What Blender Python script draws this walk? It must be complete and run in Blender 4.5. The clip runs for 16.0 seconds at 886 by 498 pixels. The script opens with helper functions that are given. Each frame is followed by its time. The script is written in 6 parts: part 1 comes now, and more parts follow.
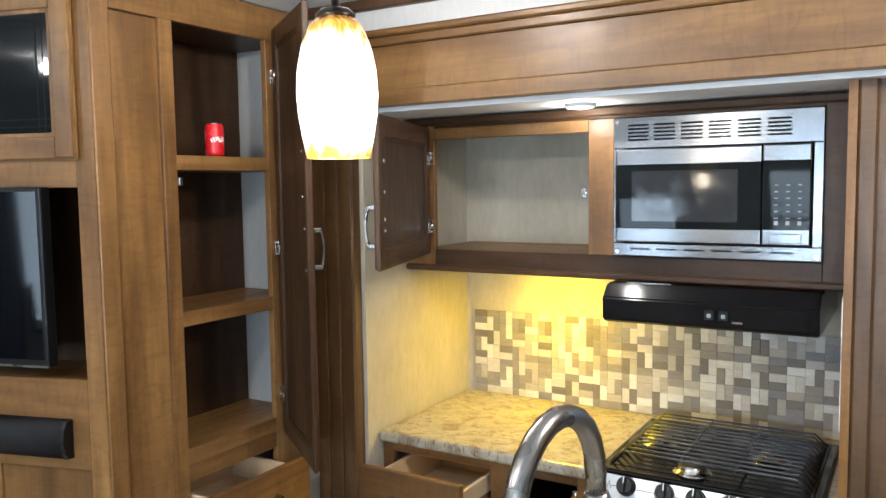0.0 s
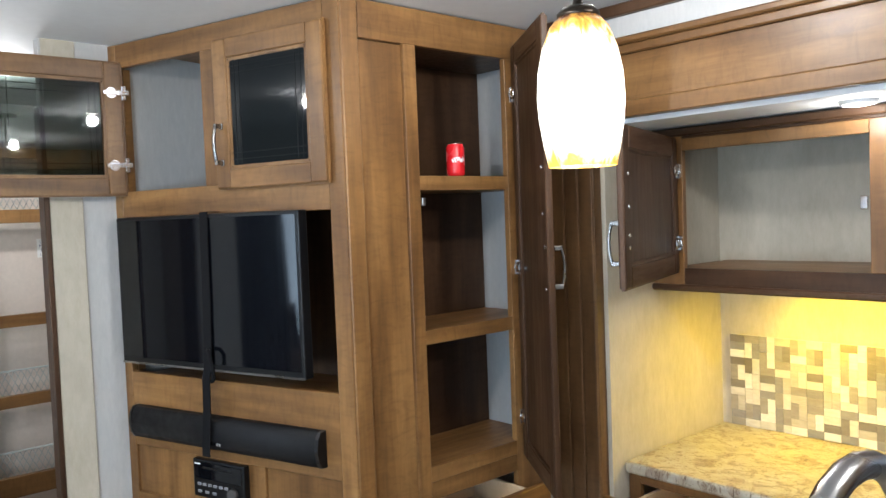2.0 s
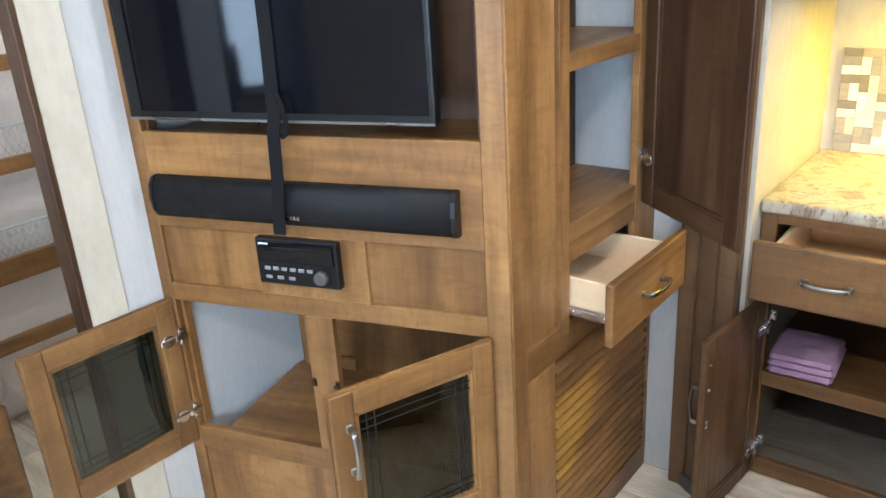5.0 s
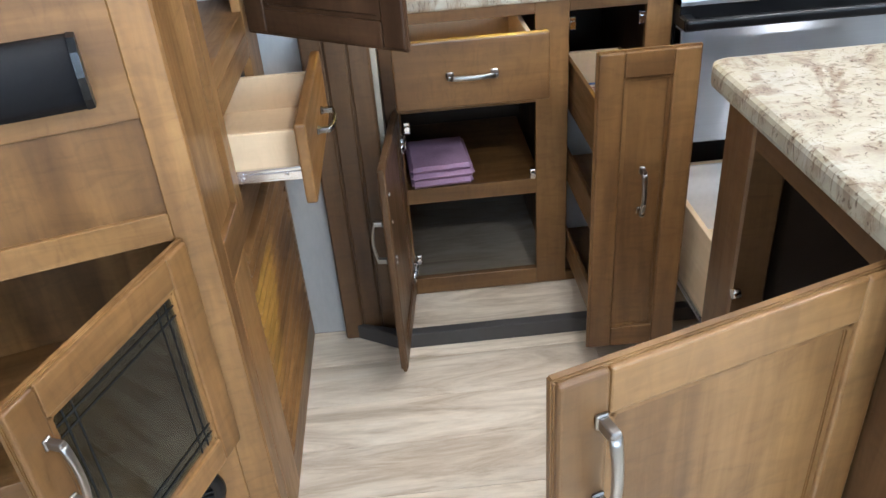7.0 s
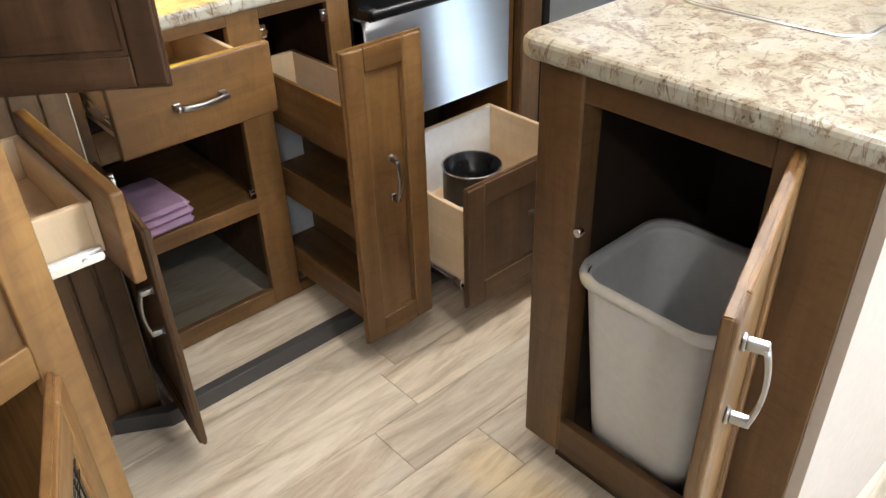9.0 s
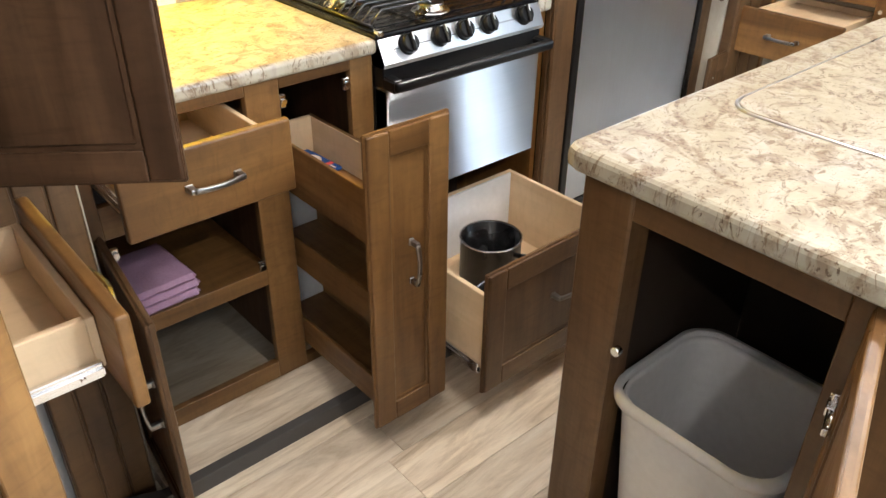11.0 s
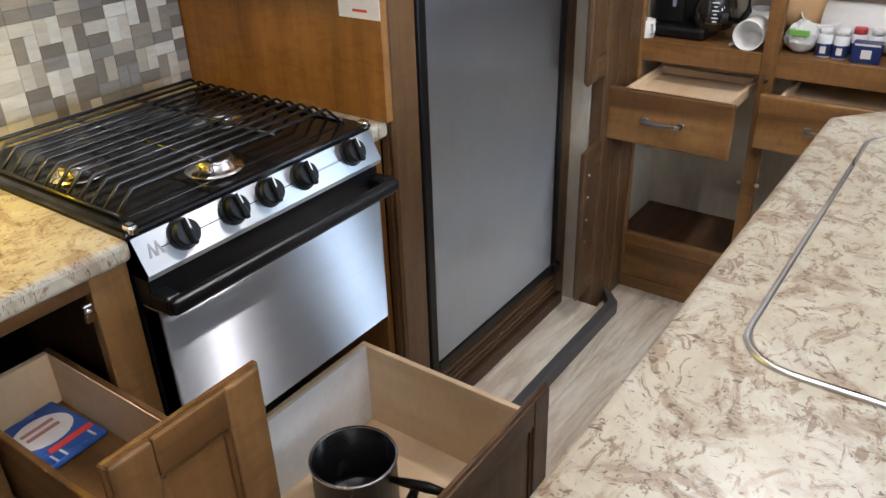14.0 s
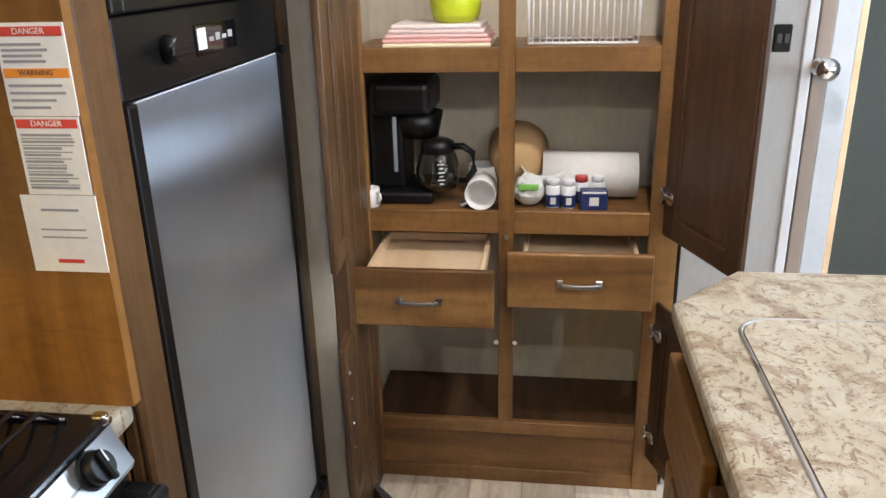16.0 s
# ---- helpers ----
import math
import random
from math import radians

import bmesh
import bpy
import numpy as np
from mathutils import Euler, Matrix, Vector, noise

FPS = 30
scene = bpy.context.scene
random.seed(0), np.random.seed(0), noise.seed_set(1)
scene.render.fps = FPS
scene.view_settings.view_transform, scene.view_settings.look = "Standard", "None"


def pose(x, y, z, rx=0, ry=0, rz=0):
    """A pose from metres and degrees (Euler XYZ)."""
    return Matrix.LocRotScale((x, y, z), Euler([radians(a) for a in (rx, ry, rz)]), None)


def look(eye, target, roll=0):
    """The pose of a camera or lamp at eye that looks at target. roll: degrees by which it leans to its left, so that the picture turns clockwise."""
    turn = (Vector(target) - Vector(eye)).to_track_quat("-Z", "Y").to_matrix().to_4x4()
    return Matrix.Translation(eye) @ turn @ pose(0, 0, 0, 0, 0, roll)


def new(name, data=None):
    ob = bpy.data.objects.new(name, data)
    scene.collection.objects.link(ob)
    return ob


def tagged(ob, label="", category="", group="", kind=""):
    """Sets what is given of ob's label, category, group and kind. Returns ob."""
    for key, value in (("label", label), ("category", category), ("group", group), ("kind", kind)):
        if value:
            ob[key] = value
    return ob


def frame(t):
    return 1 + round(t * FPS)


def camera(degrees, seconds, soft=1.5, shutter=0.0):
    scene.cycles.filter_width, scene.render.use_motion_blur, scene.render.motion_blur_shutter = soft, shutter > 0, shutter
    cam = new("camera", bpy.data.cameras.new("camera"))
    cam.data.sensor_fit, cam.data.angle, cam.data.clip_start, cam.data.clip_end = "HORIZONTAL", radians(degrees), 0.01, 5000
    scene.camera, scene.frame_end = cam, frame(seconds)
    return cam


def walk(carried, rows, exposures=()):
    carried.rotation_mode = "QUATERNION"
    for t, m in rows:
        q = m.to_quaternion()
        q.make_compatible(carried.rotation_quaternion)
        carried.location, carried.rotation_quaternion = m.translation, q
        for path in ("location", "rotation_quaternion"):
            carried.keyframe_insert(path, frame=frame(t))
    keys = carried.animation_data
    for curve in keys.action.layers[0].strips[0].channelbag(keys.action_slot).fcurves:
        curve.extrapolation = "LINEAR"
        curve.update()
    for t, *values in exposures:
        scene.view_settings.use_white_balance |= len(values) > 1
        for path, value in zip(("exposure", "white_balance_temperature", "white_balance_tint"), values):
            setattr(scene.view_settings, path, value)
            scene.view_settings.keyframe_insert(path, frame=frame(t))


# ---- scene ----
cam = camera(59.0, 16.0)
PATH = [
    (0, (-0.065, 0.979, 1.655), (-1.098, 2.684, 1.493), -0.8),
    (0.5, (-0.051, 1.011, 1.632), (-1.197, 2.645, 1.502), -1.4),
    (1, (-0.056, 1.035, 1.623), (-1.336, 2.568, 1.517), -1.7),
    (1.5, (-0.071, 1.045, 1.631), (-1.479, 2.462, 1.537), -2.0),
    (2, (-0.121, 1.034, 1.638), (-1.617, 2.359, 1.55), -2.2),
    (2.5, (-0.199, 1.005, 1.646), (-1.742, 2.272, 1.541), -2.7),
    (3, (-0.315, 0.956, 1.653), (-1.862, 2.212, 1.487), -3.2),
    (3.2, (-0.36, 0.946, 1.655), (-1.906, 2.198, 1.451), -3.4),
    (5.3, (-1.015, 0.941, 1.493), (-2.074, 2.443, 0.704), -3.7),
    (5.5, (-1.062, 0.948, 1.454), (-2.034, 2.49, 0.63), -3.9),
    (6, (-1.245, 0.971, 1.407), (-1.904, 2.619, 0.487), -4.1),
    (6.5, (-1.366, 1.017, 1.376), (-1.67, 2.72, 0.372), -4.3),
    (7, (-1.44, 1.102, 1.347), (-1.383, 2.799, 0.292), -4.6),
    (7.5, (-1.554, 1.19, 1.343), (-1.116, 2.804, 0.245), -4.1),
    (8, (-1.713, 1.25, 1.341), (-0.941, 2.718, 0.223), -4.0),
    (10.3, (-1.948, 1.447, 1.406), (-0.756, 2.637, 0.327), -0.6),
    (10.5, (-1.922, 1.463, 1.414), (-0.748, 2.679, 0.345), -0.3),
    (11, (-1.833, 1.499, 1.434), (-0.714, 2.773, 0.373), 0.7),
    (11.5, (-1.729, 1.511, 1.441), (-0.67, 2.853, 0.403), 0.5),
    (12, (-1.653, 1.543, 1.445), (-0.623, 2.916, 0.419), 0.3),
    (12.5, (-1.586, 1.612, 1.436), (-0.543, 2.989, 0.429), -0.2),
    (13, (-1.499, 1.721, 1.43), (-0.417, 3.091, 0.453), -1.6),
    (13.5, (-1.418, 1.847, 1.415), (-0.162, 3.074, 0.458), -1.8),
    (14, (-1.324, 1.975, 1.405), (0.092, 3.013, 0.447), -1.9),
    (14.5, (-1.226, 2.094, 1.397), (0.325, 2.922, 0.444), -2.0),
    (15, (-1.156, 2.174, 1.384), (0.51, 2.787, 0.462), -1.9),
    (15.5, (-1.117, 2.271, 1.411), (0.643, 2.696, 0.562), -1.8),
    (16, (-1.057, 2.376, 1.45), (0.8, 2.637, 0.753), -1.4),
]
walk(cam, [(t, look(eye, target, roll)) for t, eye, target, roll in PATH],
     [(0, -0.2, 6200, 10), (1.5, -0.14, 6000, 10), (3.2, 0.12, 6000, 10), (5.3, 0.74, 5650, 10), (6.4, 0.70, 5450, 10), (7.3, 0.62, 5850, 10), (8.2, 0.62, 6100, 10),
      (10.3, 0.64, 6600, 12), (12.5, 0.34, 6400, 15), (13.3, 0.08, 6150, 14), (14, -0.02, 6050, 14), (15.3, 0.03, 6250, 14), (16, 0.17, 6350, 14)])

# ---- world, daylight and exposure ----
world = bpy.data.worlds.new("world")
scene.world = world
world.use_nodes = True
sky = world.node_tree.nodes.new("ShaderNodeTexSky")
sky.sky_type, sky.sun_disc = "NISHITA", False
sky.sun_elevation, sky.sun_rotation = radians(38), radians(200)
world.node_tree.links.new(sky.outputs[0], world.node_tree.nodes["Background"].inputs[0])
world.node_tree.nodes["Background"].inputs[1].default_value = 0.12
sun_data = bpy.data.lights.new("sun", "SUN")
sun_data.energy, sun_data.angle, sun_data.color = 2.5, radians(0.6), (1, 0.95, 0.88)
sun = new("sun", sun_data)
sun.matrix_world = look((-4, -12, 9), (0, 0, 0))


def area_lamp(name, place, target, sx, sy, watts, colour, disk=False):
    data = bpy.data.lights.new(name, "AREA")
    data.shape = "DISK" if disk else "RECTANGLE"
    data.size = sx
    if not disk:
        data.size_y = sy
    data.energy, data.color = watts, colour
    ob = new(name, data)
    ob.matrix_world = look(place, target)
    return ob


DAY = (0.68, 0.85, 1.0)
WARM = (1.0, 0.955, 0.89)
area_lamp("window_light", (-1.73, -0.42, 1.28), (-1.73, 1.0, 1.15), 0.40, 0.52, 9, DAY)
area_lamp("window_light", (-3.01, -0.42, 1.40), (-2.7, 1.0, 1.1), 0.20, 0.98, 5, DAY)
# Two lamps added at unseen windows, to light island side and oven steel.
area_lamp("window_light", (-0.12, -0.42, 1.40), (-0.30, 1.0, 1.0), 1.58, 0.66, 52, DAY)
area_lamp("window_light", (2.42, -0.42, 1.35), (2.0, 1.0, 1.1), 0.27, 1.05, 26, DAY)

# ---- materials ----


def material(name, rough=0.5, metal=0.0, colour=(0.8, 0.8, 0.8)):
    m = bpy.data.materials.new(name)
    m.use_nodes = True
    b = m.node_tree.nodes["Principled BSDF"]
    b.inputs["Roughness"].default_value = rough
    b.inputs["Metallic"].default_value = metal
    b.inputs["Base Color"].default_value = (*colour, 1)
    return m, m.node_tree, b


def node(nt, kind, **values):
    n = nt.nodes.new("ShaderNode" + kind)
    for k, v in values.items():
        n.inputs[k].default_value = v
    return n


def coords(nt, scale, which="Object", shift=True):
    """Texture coordinates scaled per axis, moved by a random amount for each object."""
    tc = nt.nodes.new("ShaderNodeTexCoord")
    mp = nt.nodes.new("ShaderNodeMapping")
    mp.inputs["Scale"].default_value = scale
    nt.links.new(tc.outputs[which], mp.inputs["Vector"])
    if shift:
        info = nt.nodes.new("ShaderNodeObjectInfo")
        mul = nt.nodes.new("ShaderNodeMath")
        mul.operation = "MULTIPLY"
        mul.inputs[1].default_value = 37.0
        nt.links.new(info.outputs["Random"], mul.inputs[0])
        comb = nt.nodes.new("ShaderNodeCombineXYZ")
        for i in range(3):
            nt.links.new(mul.outputs[0], comb.inputs[i])
        nt.links.new(comb.outputs[0], mp.inputs["Location"])
    return mp.outputs[0]


def ramp(nt, fac, stops):
    r = nt.nodes.new("ShaderNodeValToRGB")
    e = r.color_ramp.elements
    while len(e) < len(stops):
        e.new(0.5)
    for el, (p, c) in zip(e, stops):
        el.position, el.color = p, (*c, 1)
    nt.links.new(fac, r.inputs[0])
    return r.outputs[0]


def mix(nt, a, b, fac, mode="MIX"):
    m = nt.nodes.new("ShaderNodeMix")
    m.data_type, m.blend_type = "RGBA", mode
    for src, sock in ((a, m.inputs[6]), (b, m.inputs[7]), (fac, m.inputs[0])):
        if isinstance(src, (int, float)):
            sock.default_value = src
        elif isinstance(src, tuple):
            sock.default_value = (*src, 1)
        else:
            nt.links.new(src, sock)
    return m.outputs[2]


def bump(nt, bsdf, height, strength, distance=0.002):
    b = nt.nodes.new("ShaderNodeBump")
    b.inputs["Strength"].default_value, b.inputs["Distance"].default_value = strength, distance
    nt.links.new(height, b.inputs["Height"])
    nt.links.new(b.outputs[0], bsdf.inputs["Normal"])


def noise_node(nt, vec, scale, detail=4.0, rough=0.55, dist=0.0):
    n = node(nt, "TexNoise", Scale=scale, Detail=detail, Roughness=rough, Distortion=dist)
    nt.links.new(vec, n.inputs["Vector"])
    return n.outputs["Fac"]


def wood(name, axis, dark, mid, light, rough=0.38, fine=1.0, lively=1.0):
    """Stained maple: long soft grain, cloudy figure and fine pores along one axis."""
    m, nt, b = material(name, rough)
    stretch = [1.0, 1.0, 1.0]
    stretch[axis] = 0.10
    v = coords(nt, stretch)
    broad = noise_node(nt, v, 9 * fine, 3, 0.5, 1.2)
    grain = noise_node(nt, v, 60 * fine, 5, 0.65, 0.6)
    cloud = noise_node(nt, coords(nt, (1, 1, 1)), 3.5, 3, 0.5, 0.4)
    cross = [14.0, 14.0, 14.0]
    cross[axis] = 42.0
    curl = noise_node(nt, coords(nt, cross), 1.0, 3, 0.55, 1.5)
    base = ramp(nt, broad, ((0.28, dark), (0.52, mid), (0.78, light)))
    streak = ramp(nt, grain, ((0.30, (0.74, 0.70, 0.65)), (0.62, (1.06, 1.05, 1.03))))
    col = mix(nt, base, streak, 0.7 * lively, "MULTIPLY")
    shade = ramp(nt, cloud, ((0.3, (0.74, 0.71, 0.69)), (0.7, (1.18, 1.18, 1.18))))
    col = mix(nt, col, shade, 0.85 * lively, "MULTIPLY")
    figure = ramp(nt, curl, ((0.32, (0.70, 0.66, 0.62)), (0.50, (1.0, 1.0, 1.0)), (0.70, (1.14, 1.13, 1.11))))
    col = mix(nt, col, figure, 0.5 * lively, "MULTIPLY")
    nt.links.new(col, b.inputs["Base Color"])
    rr = ramp(nt, grain, ((0.3, (rough + 0.1,) * 3), (0.7, (rough - 0.04,) * 3)))
    nt.links.new(rr, b.inputs["Roughness"])
    b.inputs["Specular IOR Level"].default_value = 0.42 if mid[0] > 0.08 else 0.24
    bump(nt, b, grain, 0.10, 0.001)
    return m


CH = ((0.112, 0.052, 0.0150), (0.205, 0.103, 0.033), (0.292, 0.158, 0.057))
wood_z = wood("maple_upright", 2, *CH)
wood_x = wood("maple_long", 0, *CH)
wood_y = wood("maple_deep", 1, *CH)
# Dark trim maple; also the shade of inner doors and cabinet insides, as colour.
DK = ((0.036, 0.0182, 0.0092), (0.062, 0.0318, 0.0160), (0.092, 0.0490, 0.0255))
dark_z = wood("dark_shaded_maple_upright", 2, *DK)
dark_x = wood("dark_shaded_maple_long", 0, *DK)
# Same maple with weaker light put into the colour of fronts and doors.
MM = ((0.086, 0.040, 0.0120), (0.155, 0.079, 0.0265), (0.222, 0.121, 0.045))
mid_z, mid_x, mid_y = wood("dimmed_maple_upright", 2, *MM), wood("dimmed_maple_long", 0, *MM), wood("dimmed_maple_deep", 1, *MM)
# Deeper brown for trim and surround; elsewhere shade put into the same maple.
MD = ((0.060, 0.030, 0.012), (0.100, 0.053, 0.022), (0.145, 0.080, 0.036))
shade_z, shade_x, shade_y = wood("shaded_brown_maple_upright", 2, *MD), wood("shaded_brown_maple_long", 0, *MD), wood("shaded_brown_maple_deep", 1, *MD)
BIRCH = ((0.66, 0.47, 0.28), (0.73, 0.55, 0.35), (0.78, 0.62, 0.43))
birch_x = wood("birch_long", 0, *BIRCH, 0.5, 0.6, 0.3)
birch_y = wood("birch_deep", 1, *BIRCH, 0.5, 0.6, 0.3)


def plain(name, colour, rough=0.5, metal=0.0, wear=0.08, scale=60.0, relief=0.0):
    """A plain surface with slight patchiness in tone and gloss."""
    m, nt, b = material(name, rough, metal, colour)
    v = coords(nt, (1, 1, 1))
    n = noise_node(nt, v, scale, 4)
    big = noise_node(nt, v, scale / 12, 3)
    lo, hi = tuple(c * (1 - wear) for c in colour), tuple(min(1, c * (1 + wear)) for c in colour)
    col = mix(nt, ramp(nt, n, ((0.3, lo), (0.7, hi))), ramp(nt, big, ((0.3, lo), (0.7, hi))), 0.5)
    nt.links.new(col, b.inputs["Base Color"])
    nt.links.new(ramp(nt, big, ((0.3, (max(0, rough - 0.06),) * 3), (0.7, (min(1, rough + 0.06),) * 3))), b.inputs["Roughness"])
    if relief:
        bump(nt, b, n, relief, 0.001)
    return m


black_plastic = plain("black_plastic", (0.0045, 0.0045, 0.005), 0.34)
black_plastic.node_tree.nodes["Principled BSDF"].inputs["Specular IOR Level"].default_value = 0.3
soft_black = plain("black_cloth_grille", (0.005, 0.005, 0.006), 0.6, relief=0.2, scale=400)
soft_black.node_tree.nodes["Principled BSDF"].inputs["Specular IOR Level"].default_value = 0.22
black_enamel = plain("black_enamel", (0.005, 0.005, 0.006), 0.10, scale=20)
black_enamel.node_tree.nodes["Principled BSDF"].inputs["Specular IOR Level"].default_value = 0.3
cast_iron = plain("black_coated_iron", (0.015, 0.015, 0.016), 0.35, relief=0.2)
screen_black = plain("dark_screen", (0.003, 0.0035, 0.005), 0.03, scale=8)
screen_black.node_tree.nodes["Principled BSDF"].inputs["Specular IOR Level"].default_value = 0.34
chrome = plain("chrome", (0.80, 0.80, 0.82), 0.14, 1.0, 0.03)
nickel = plain("satin_nickel", (0.30, 0.29, 0.28), 0.28, 1.0, 0.05)
dark_bronze = plain("dark_bronze", (0.055, 0.042, 0.032), 0.35, 1.0)
white_plastic = plain("white_plastic", (0.74, 0.75, 0.76), 0.45)
grey_plastic = plain("grey_plastic", (0.52, 0.51, 0.50), 0.45, relief=0.1)
white_paper = plain("white_paper", (0.78, 0.77, 0.73), 0.8)
ink_grey = plain("grey_ink", (0.30, 0.30, 0.31), 0.8)
ink_red = plain("red_ink", (0.62, 0.06, 0.04), 0.7)
ink_orange = plain("orange_ink", (0.80, 0.28, 0.03), 0.7)
rubber = plain("dark_grey_rubber", (0.060, 0.055, 0.052), 0.6, relief=0.2)
# Near-black boards: the shade inside cabinets is put into their colour.
shaded_interior = plain("shaded_cabinet_interior", (0.024, 0.0135, 0.0080), 0.65)
ceiling_white = plain("ceiling_white", (0.74, 0.75, 0.76), 0.7, scale=30, wear=0.04, relief=0.15)


def brushed(name, colour, axis, rough, stretch):
    """Steel with fine brush lines along one axis: highlights stay narrow along the lines and smear wide across them."""
    m, nt, b = material(name, rough, 1.0, colour)
    nt.nodes.remove(b)
    s = [1.0, 1.0, 1.0]
    s[axis] = 0.01
    n = noise_node(nt, coords(nt, s), 600, 3)
    shine = node(nt, "BsdfAnisotropic", Roughness=rough, Anisotropy=stretch)
    broad = noise_node(nt, coords(nt, (1, 1, 1)), 5, 3)
    col = mix(nt, ramp(nt, n, ((0.3, tuple(c * 0.93 for c in colour)), (0.7, colour))), ramp(nt, broad, ((0.3, (0.93, 0.93, 0.94)), (0.7, (1.0, 1.0, 1.0)))), 1.0, "MULTIPLY")
    nt.links.new(col, shine.inputs["Color"])
    nt.links.new(ramp(nt, n, ((0.3, (rough - 0.02,) * 3), (0.7, (rough + 0.02,) * 3))), shine.inputs["Roughness"])
    lines = nt.nodes.new("ShaderNodeCombineXYZ")
    lines.inputs[axis].default_value = 1.0
    nt.links.new(lines.outputs[0], shine.inputs["Tangent"])
    nt.links.new(shine.outputs[0], nt.nodes["Material Output"].inputs[0])
    return m


steel_x = brushed("brushed_steel_long", (0.60, 0.62, 0.64), 0, 0.35, 0.6)
steel_oven = brushed("brushed_steel_oven", (0.60, 0.62, 0.65), 0, 0.42, 0.83)
steel_z = brushed("brushed_steel_upright", (0.70, 0.80, 0.95), 2, 0.34, 0.80)
steel_mw = brushed("brushed_steel_trim", (0.25, 0.258, 0.27), 0, 0.22, 0.4)


def wallpaper():
    m, nt, b = material("wallpaper", 0.65)
    v = coords(nt, (1, 1, 0.35), shift=False)
    a = noise_node(nt, v, 45, 5, 0.7)
    c = noise_node(nt, coords(nt, (1, 1, 1), shift=False), 7, 4)
    col = ramp(nt, a, ((0.32, (0.415, 0.37, 0.285)), (0.55, (0.46, 0.415, 0.33)), (0.75, (0.495, 0.452, 0.365))))
    col = mix(nt, col, ramp(nt, c, ((0.3, (0.88, 0.88, 0.87)), (0.7, (1.04, 1.04, 1.04)))), 0.8, "MULTIPLY")
    nt.links.new(col, b.inputs["Base Color"])
    bump(nt, b, a, 0.15, 0.001)
    return m


wall_paper = wallpaper()


def pale_wall():
    m, nt, b = material("pale_wall_board", 0.6)
    v = coords(nt, (1, 1, 0.3), shift=False)
    a = noise_node(nt, v, 70, 5, 0.7)
    nt.links.new(ramp(nt, a, ((0.3, (0.40, 0.395, 0.385)), (0.6, (0.44, 0.435, 0.42)), (0.8, (0.475, 0.47, 0.455)))), b.inputs["Base Color"])
    bump(nt, b, a, 0.2, 0.001)
    return m


white_wall = pale_wall()


def granite():
    """Cream laminate like stone: soft tan and mauve clouds, pale islands and many small brown flecks."""
    m, nt, b = material("stone_laminate", 0.30)
    v = coords(nt, (1, 1, 0.5), shift=False)
    cloud = noise_node(nt, v, 9, 5, 0.62, 1.2)
    patch = noise_node(nt, v, 12.5, 6, 0.66, 1.8)
    mauve = noise_node(nt, v, 11, 5, 0.66, 2.4)
    vein = noise_node(nt, coords(nt, (1.0, 1.7, 0.5), shift=False), 21, 6, 0.70, 2.6)
    fleck = noise_node(nt, coords(nt, (1.5, 0.8, 0.4), shift=False), 105, 4, 0.6, 1.2)
    col = ramp(nt, cloud, ((0.30, (0.325, 0.287, 0.215)), (0.50, (0.38, 0.345, 0.268)), (0.70, (0.43, 0.41, 0.36))))
    col = mix(nt, col, (0.215, 0.160, 0.108), ramp(nt, patch, ((0.50, (0, 0, 0)), (0.60, (0.80, 0.80, 0.80)))))
    col = mix(nt, col, (0.25, 0.212, 0.19), ramp(nt, mauve, ((0.54, (0, 0, 0)), (0.68, (0.42, 0.42, 0.42)))))
    col = mix(nt, col, (0.155, 0.104, 0.062), ramp(nt, vein, ((0.555, (0, 0, 0)), (0.615, (0.82, 0.82, 0.82)))))
    dense = nt.nodes.new("ShaderNodeMath")
    dense.operation = "MULTIPLY_ADD"
    dense.inputs[1].default_value = 0.45
    nt.links.new(patch, dense.inputs[0])
    nt.links.new(fleck, dense.inputs[2])
    col = mix(nt, col, (0.100, 0.066, 0.042), ramp(nt, dense.outputs[0], ((0.835, (0, 0, 0)), (0.875, (0.88, 0.88, 0.88)))))
    nt.links.new(col, b.inputs["Base Color"])
    b.inputs["Specular IOR Level"].default_value = 0.25
    b.inputs["Coat Weight"].default_value = 0.08
    b.inputs["Coat Roughness"].default_value = 0.10
    return m


stone = granite()


def plank_material(name="washed_oak_vinyl", depth=1.0):
    """Washed-oak vinyl: each plank its own tone and figure; depth below 1 puts shade into the colour."""
    m, nt, b = material(name, 0.42)
    v = coords(nt, (0.16, 1, 1))
    a = noise_node(nt, v, 11, 6, 0.64, 2.0)
    g = noise_node(nt, v, 90, 5, 0.7, 0.4)
    info = nt.nodes.new("ShaderNodeObjectInfo")
    tone = ramp(nt, info.outputs["Random"], ((0.0, (0.84, 0.83, 0.82)), (0.5, (0.95, 0.95, 0.95)), (1.0, (1.10, 1.09, 1.07))))
    col = ramp(nt, a, ((0.26, (0.36, 0.285, 0.20)), (0.40, (0.58, 0.49, 0.38)), (0.55, (0.76, 0.68, 0.56)), (0.78, (0.85, 0.80, 0.70))))
    col = mix(nt, col, ramp(nt, g, ((0.3, (0.8, 0.78, 0.76)), (0.65, (1.03, 1.03, 1.03)))), 0.7, "MULTIPLY")
    col = mix(nt, col, tone, 1.0, "MULTIPLY")
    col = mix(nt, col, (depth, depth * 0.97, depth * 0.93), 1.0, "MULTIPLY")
    nt.links.new(col, b.inputs["Base Color"])
    bump(nt, b, g, 0.1, 0.001)
    return m


vinyl = plank_material()
# Same vinyl darkened: shade inside the base cabinet as colour.
shaded_vinyl = plank_material("shaded_oak_vinyl", 0.34)


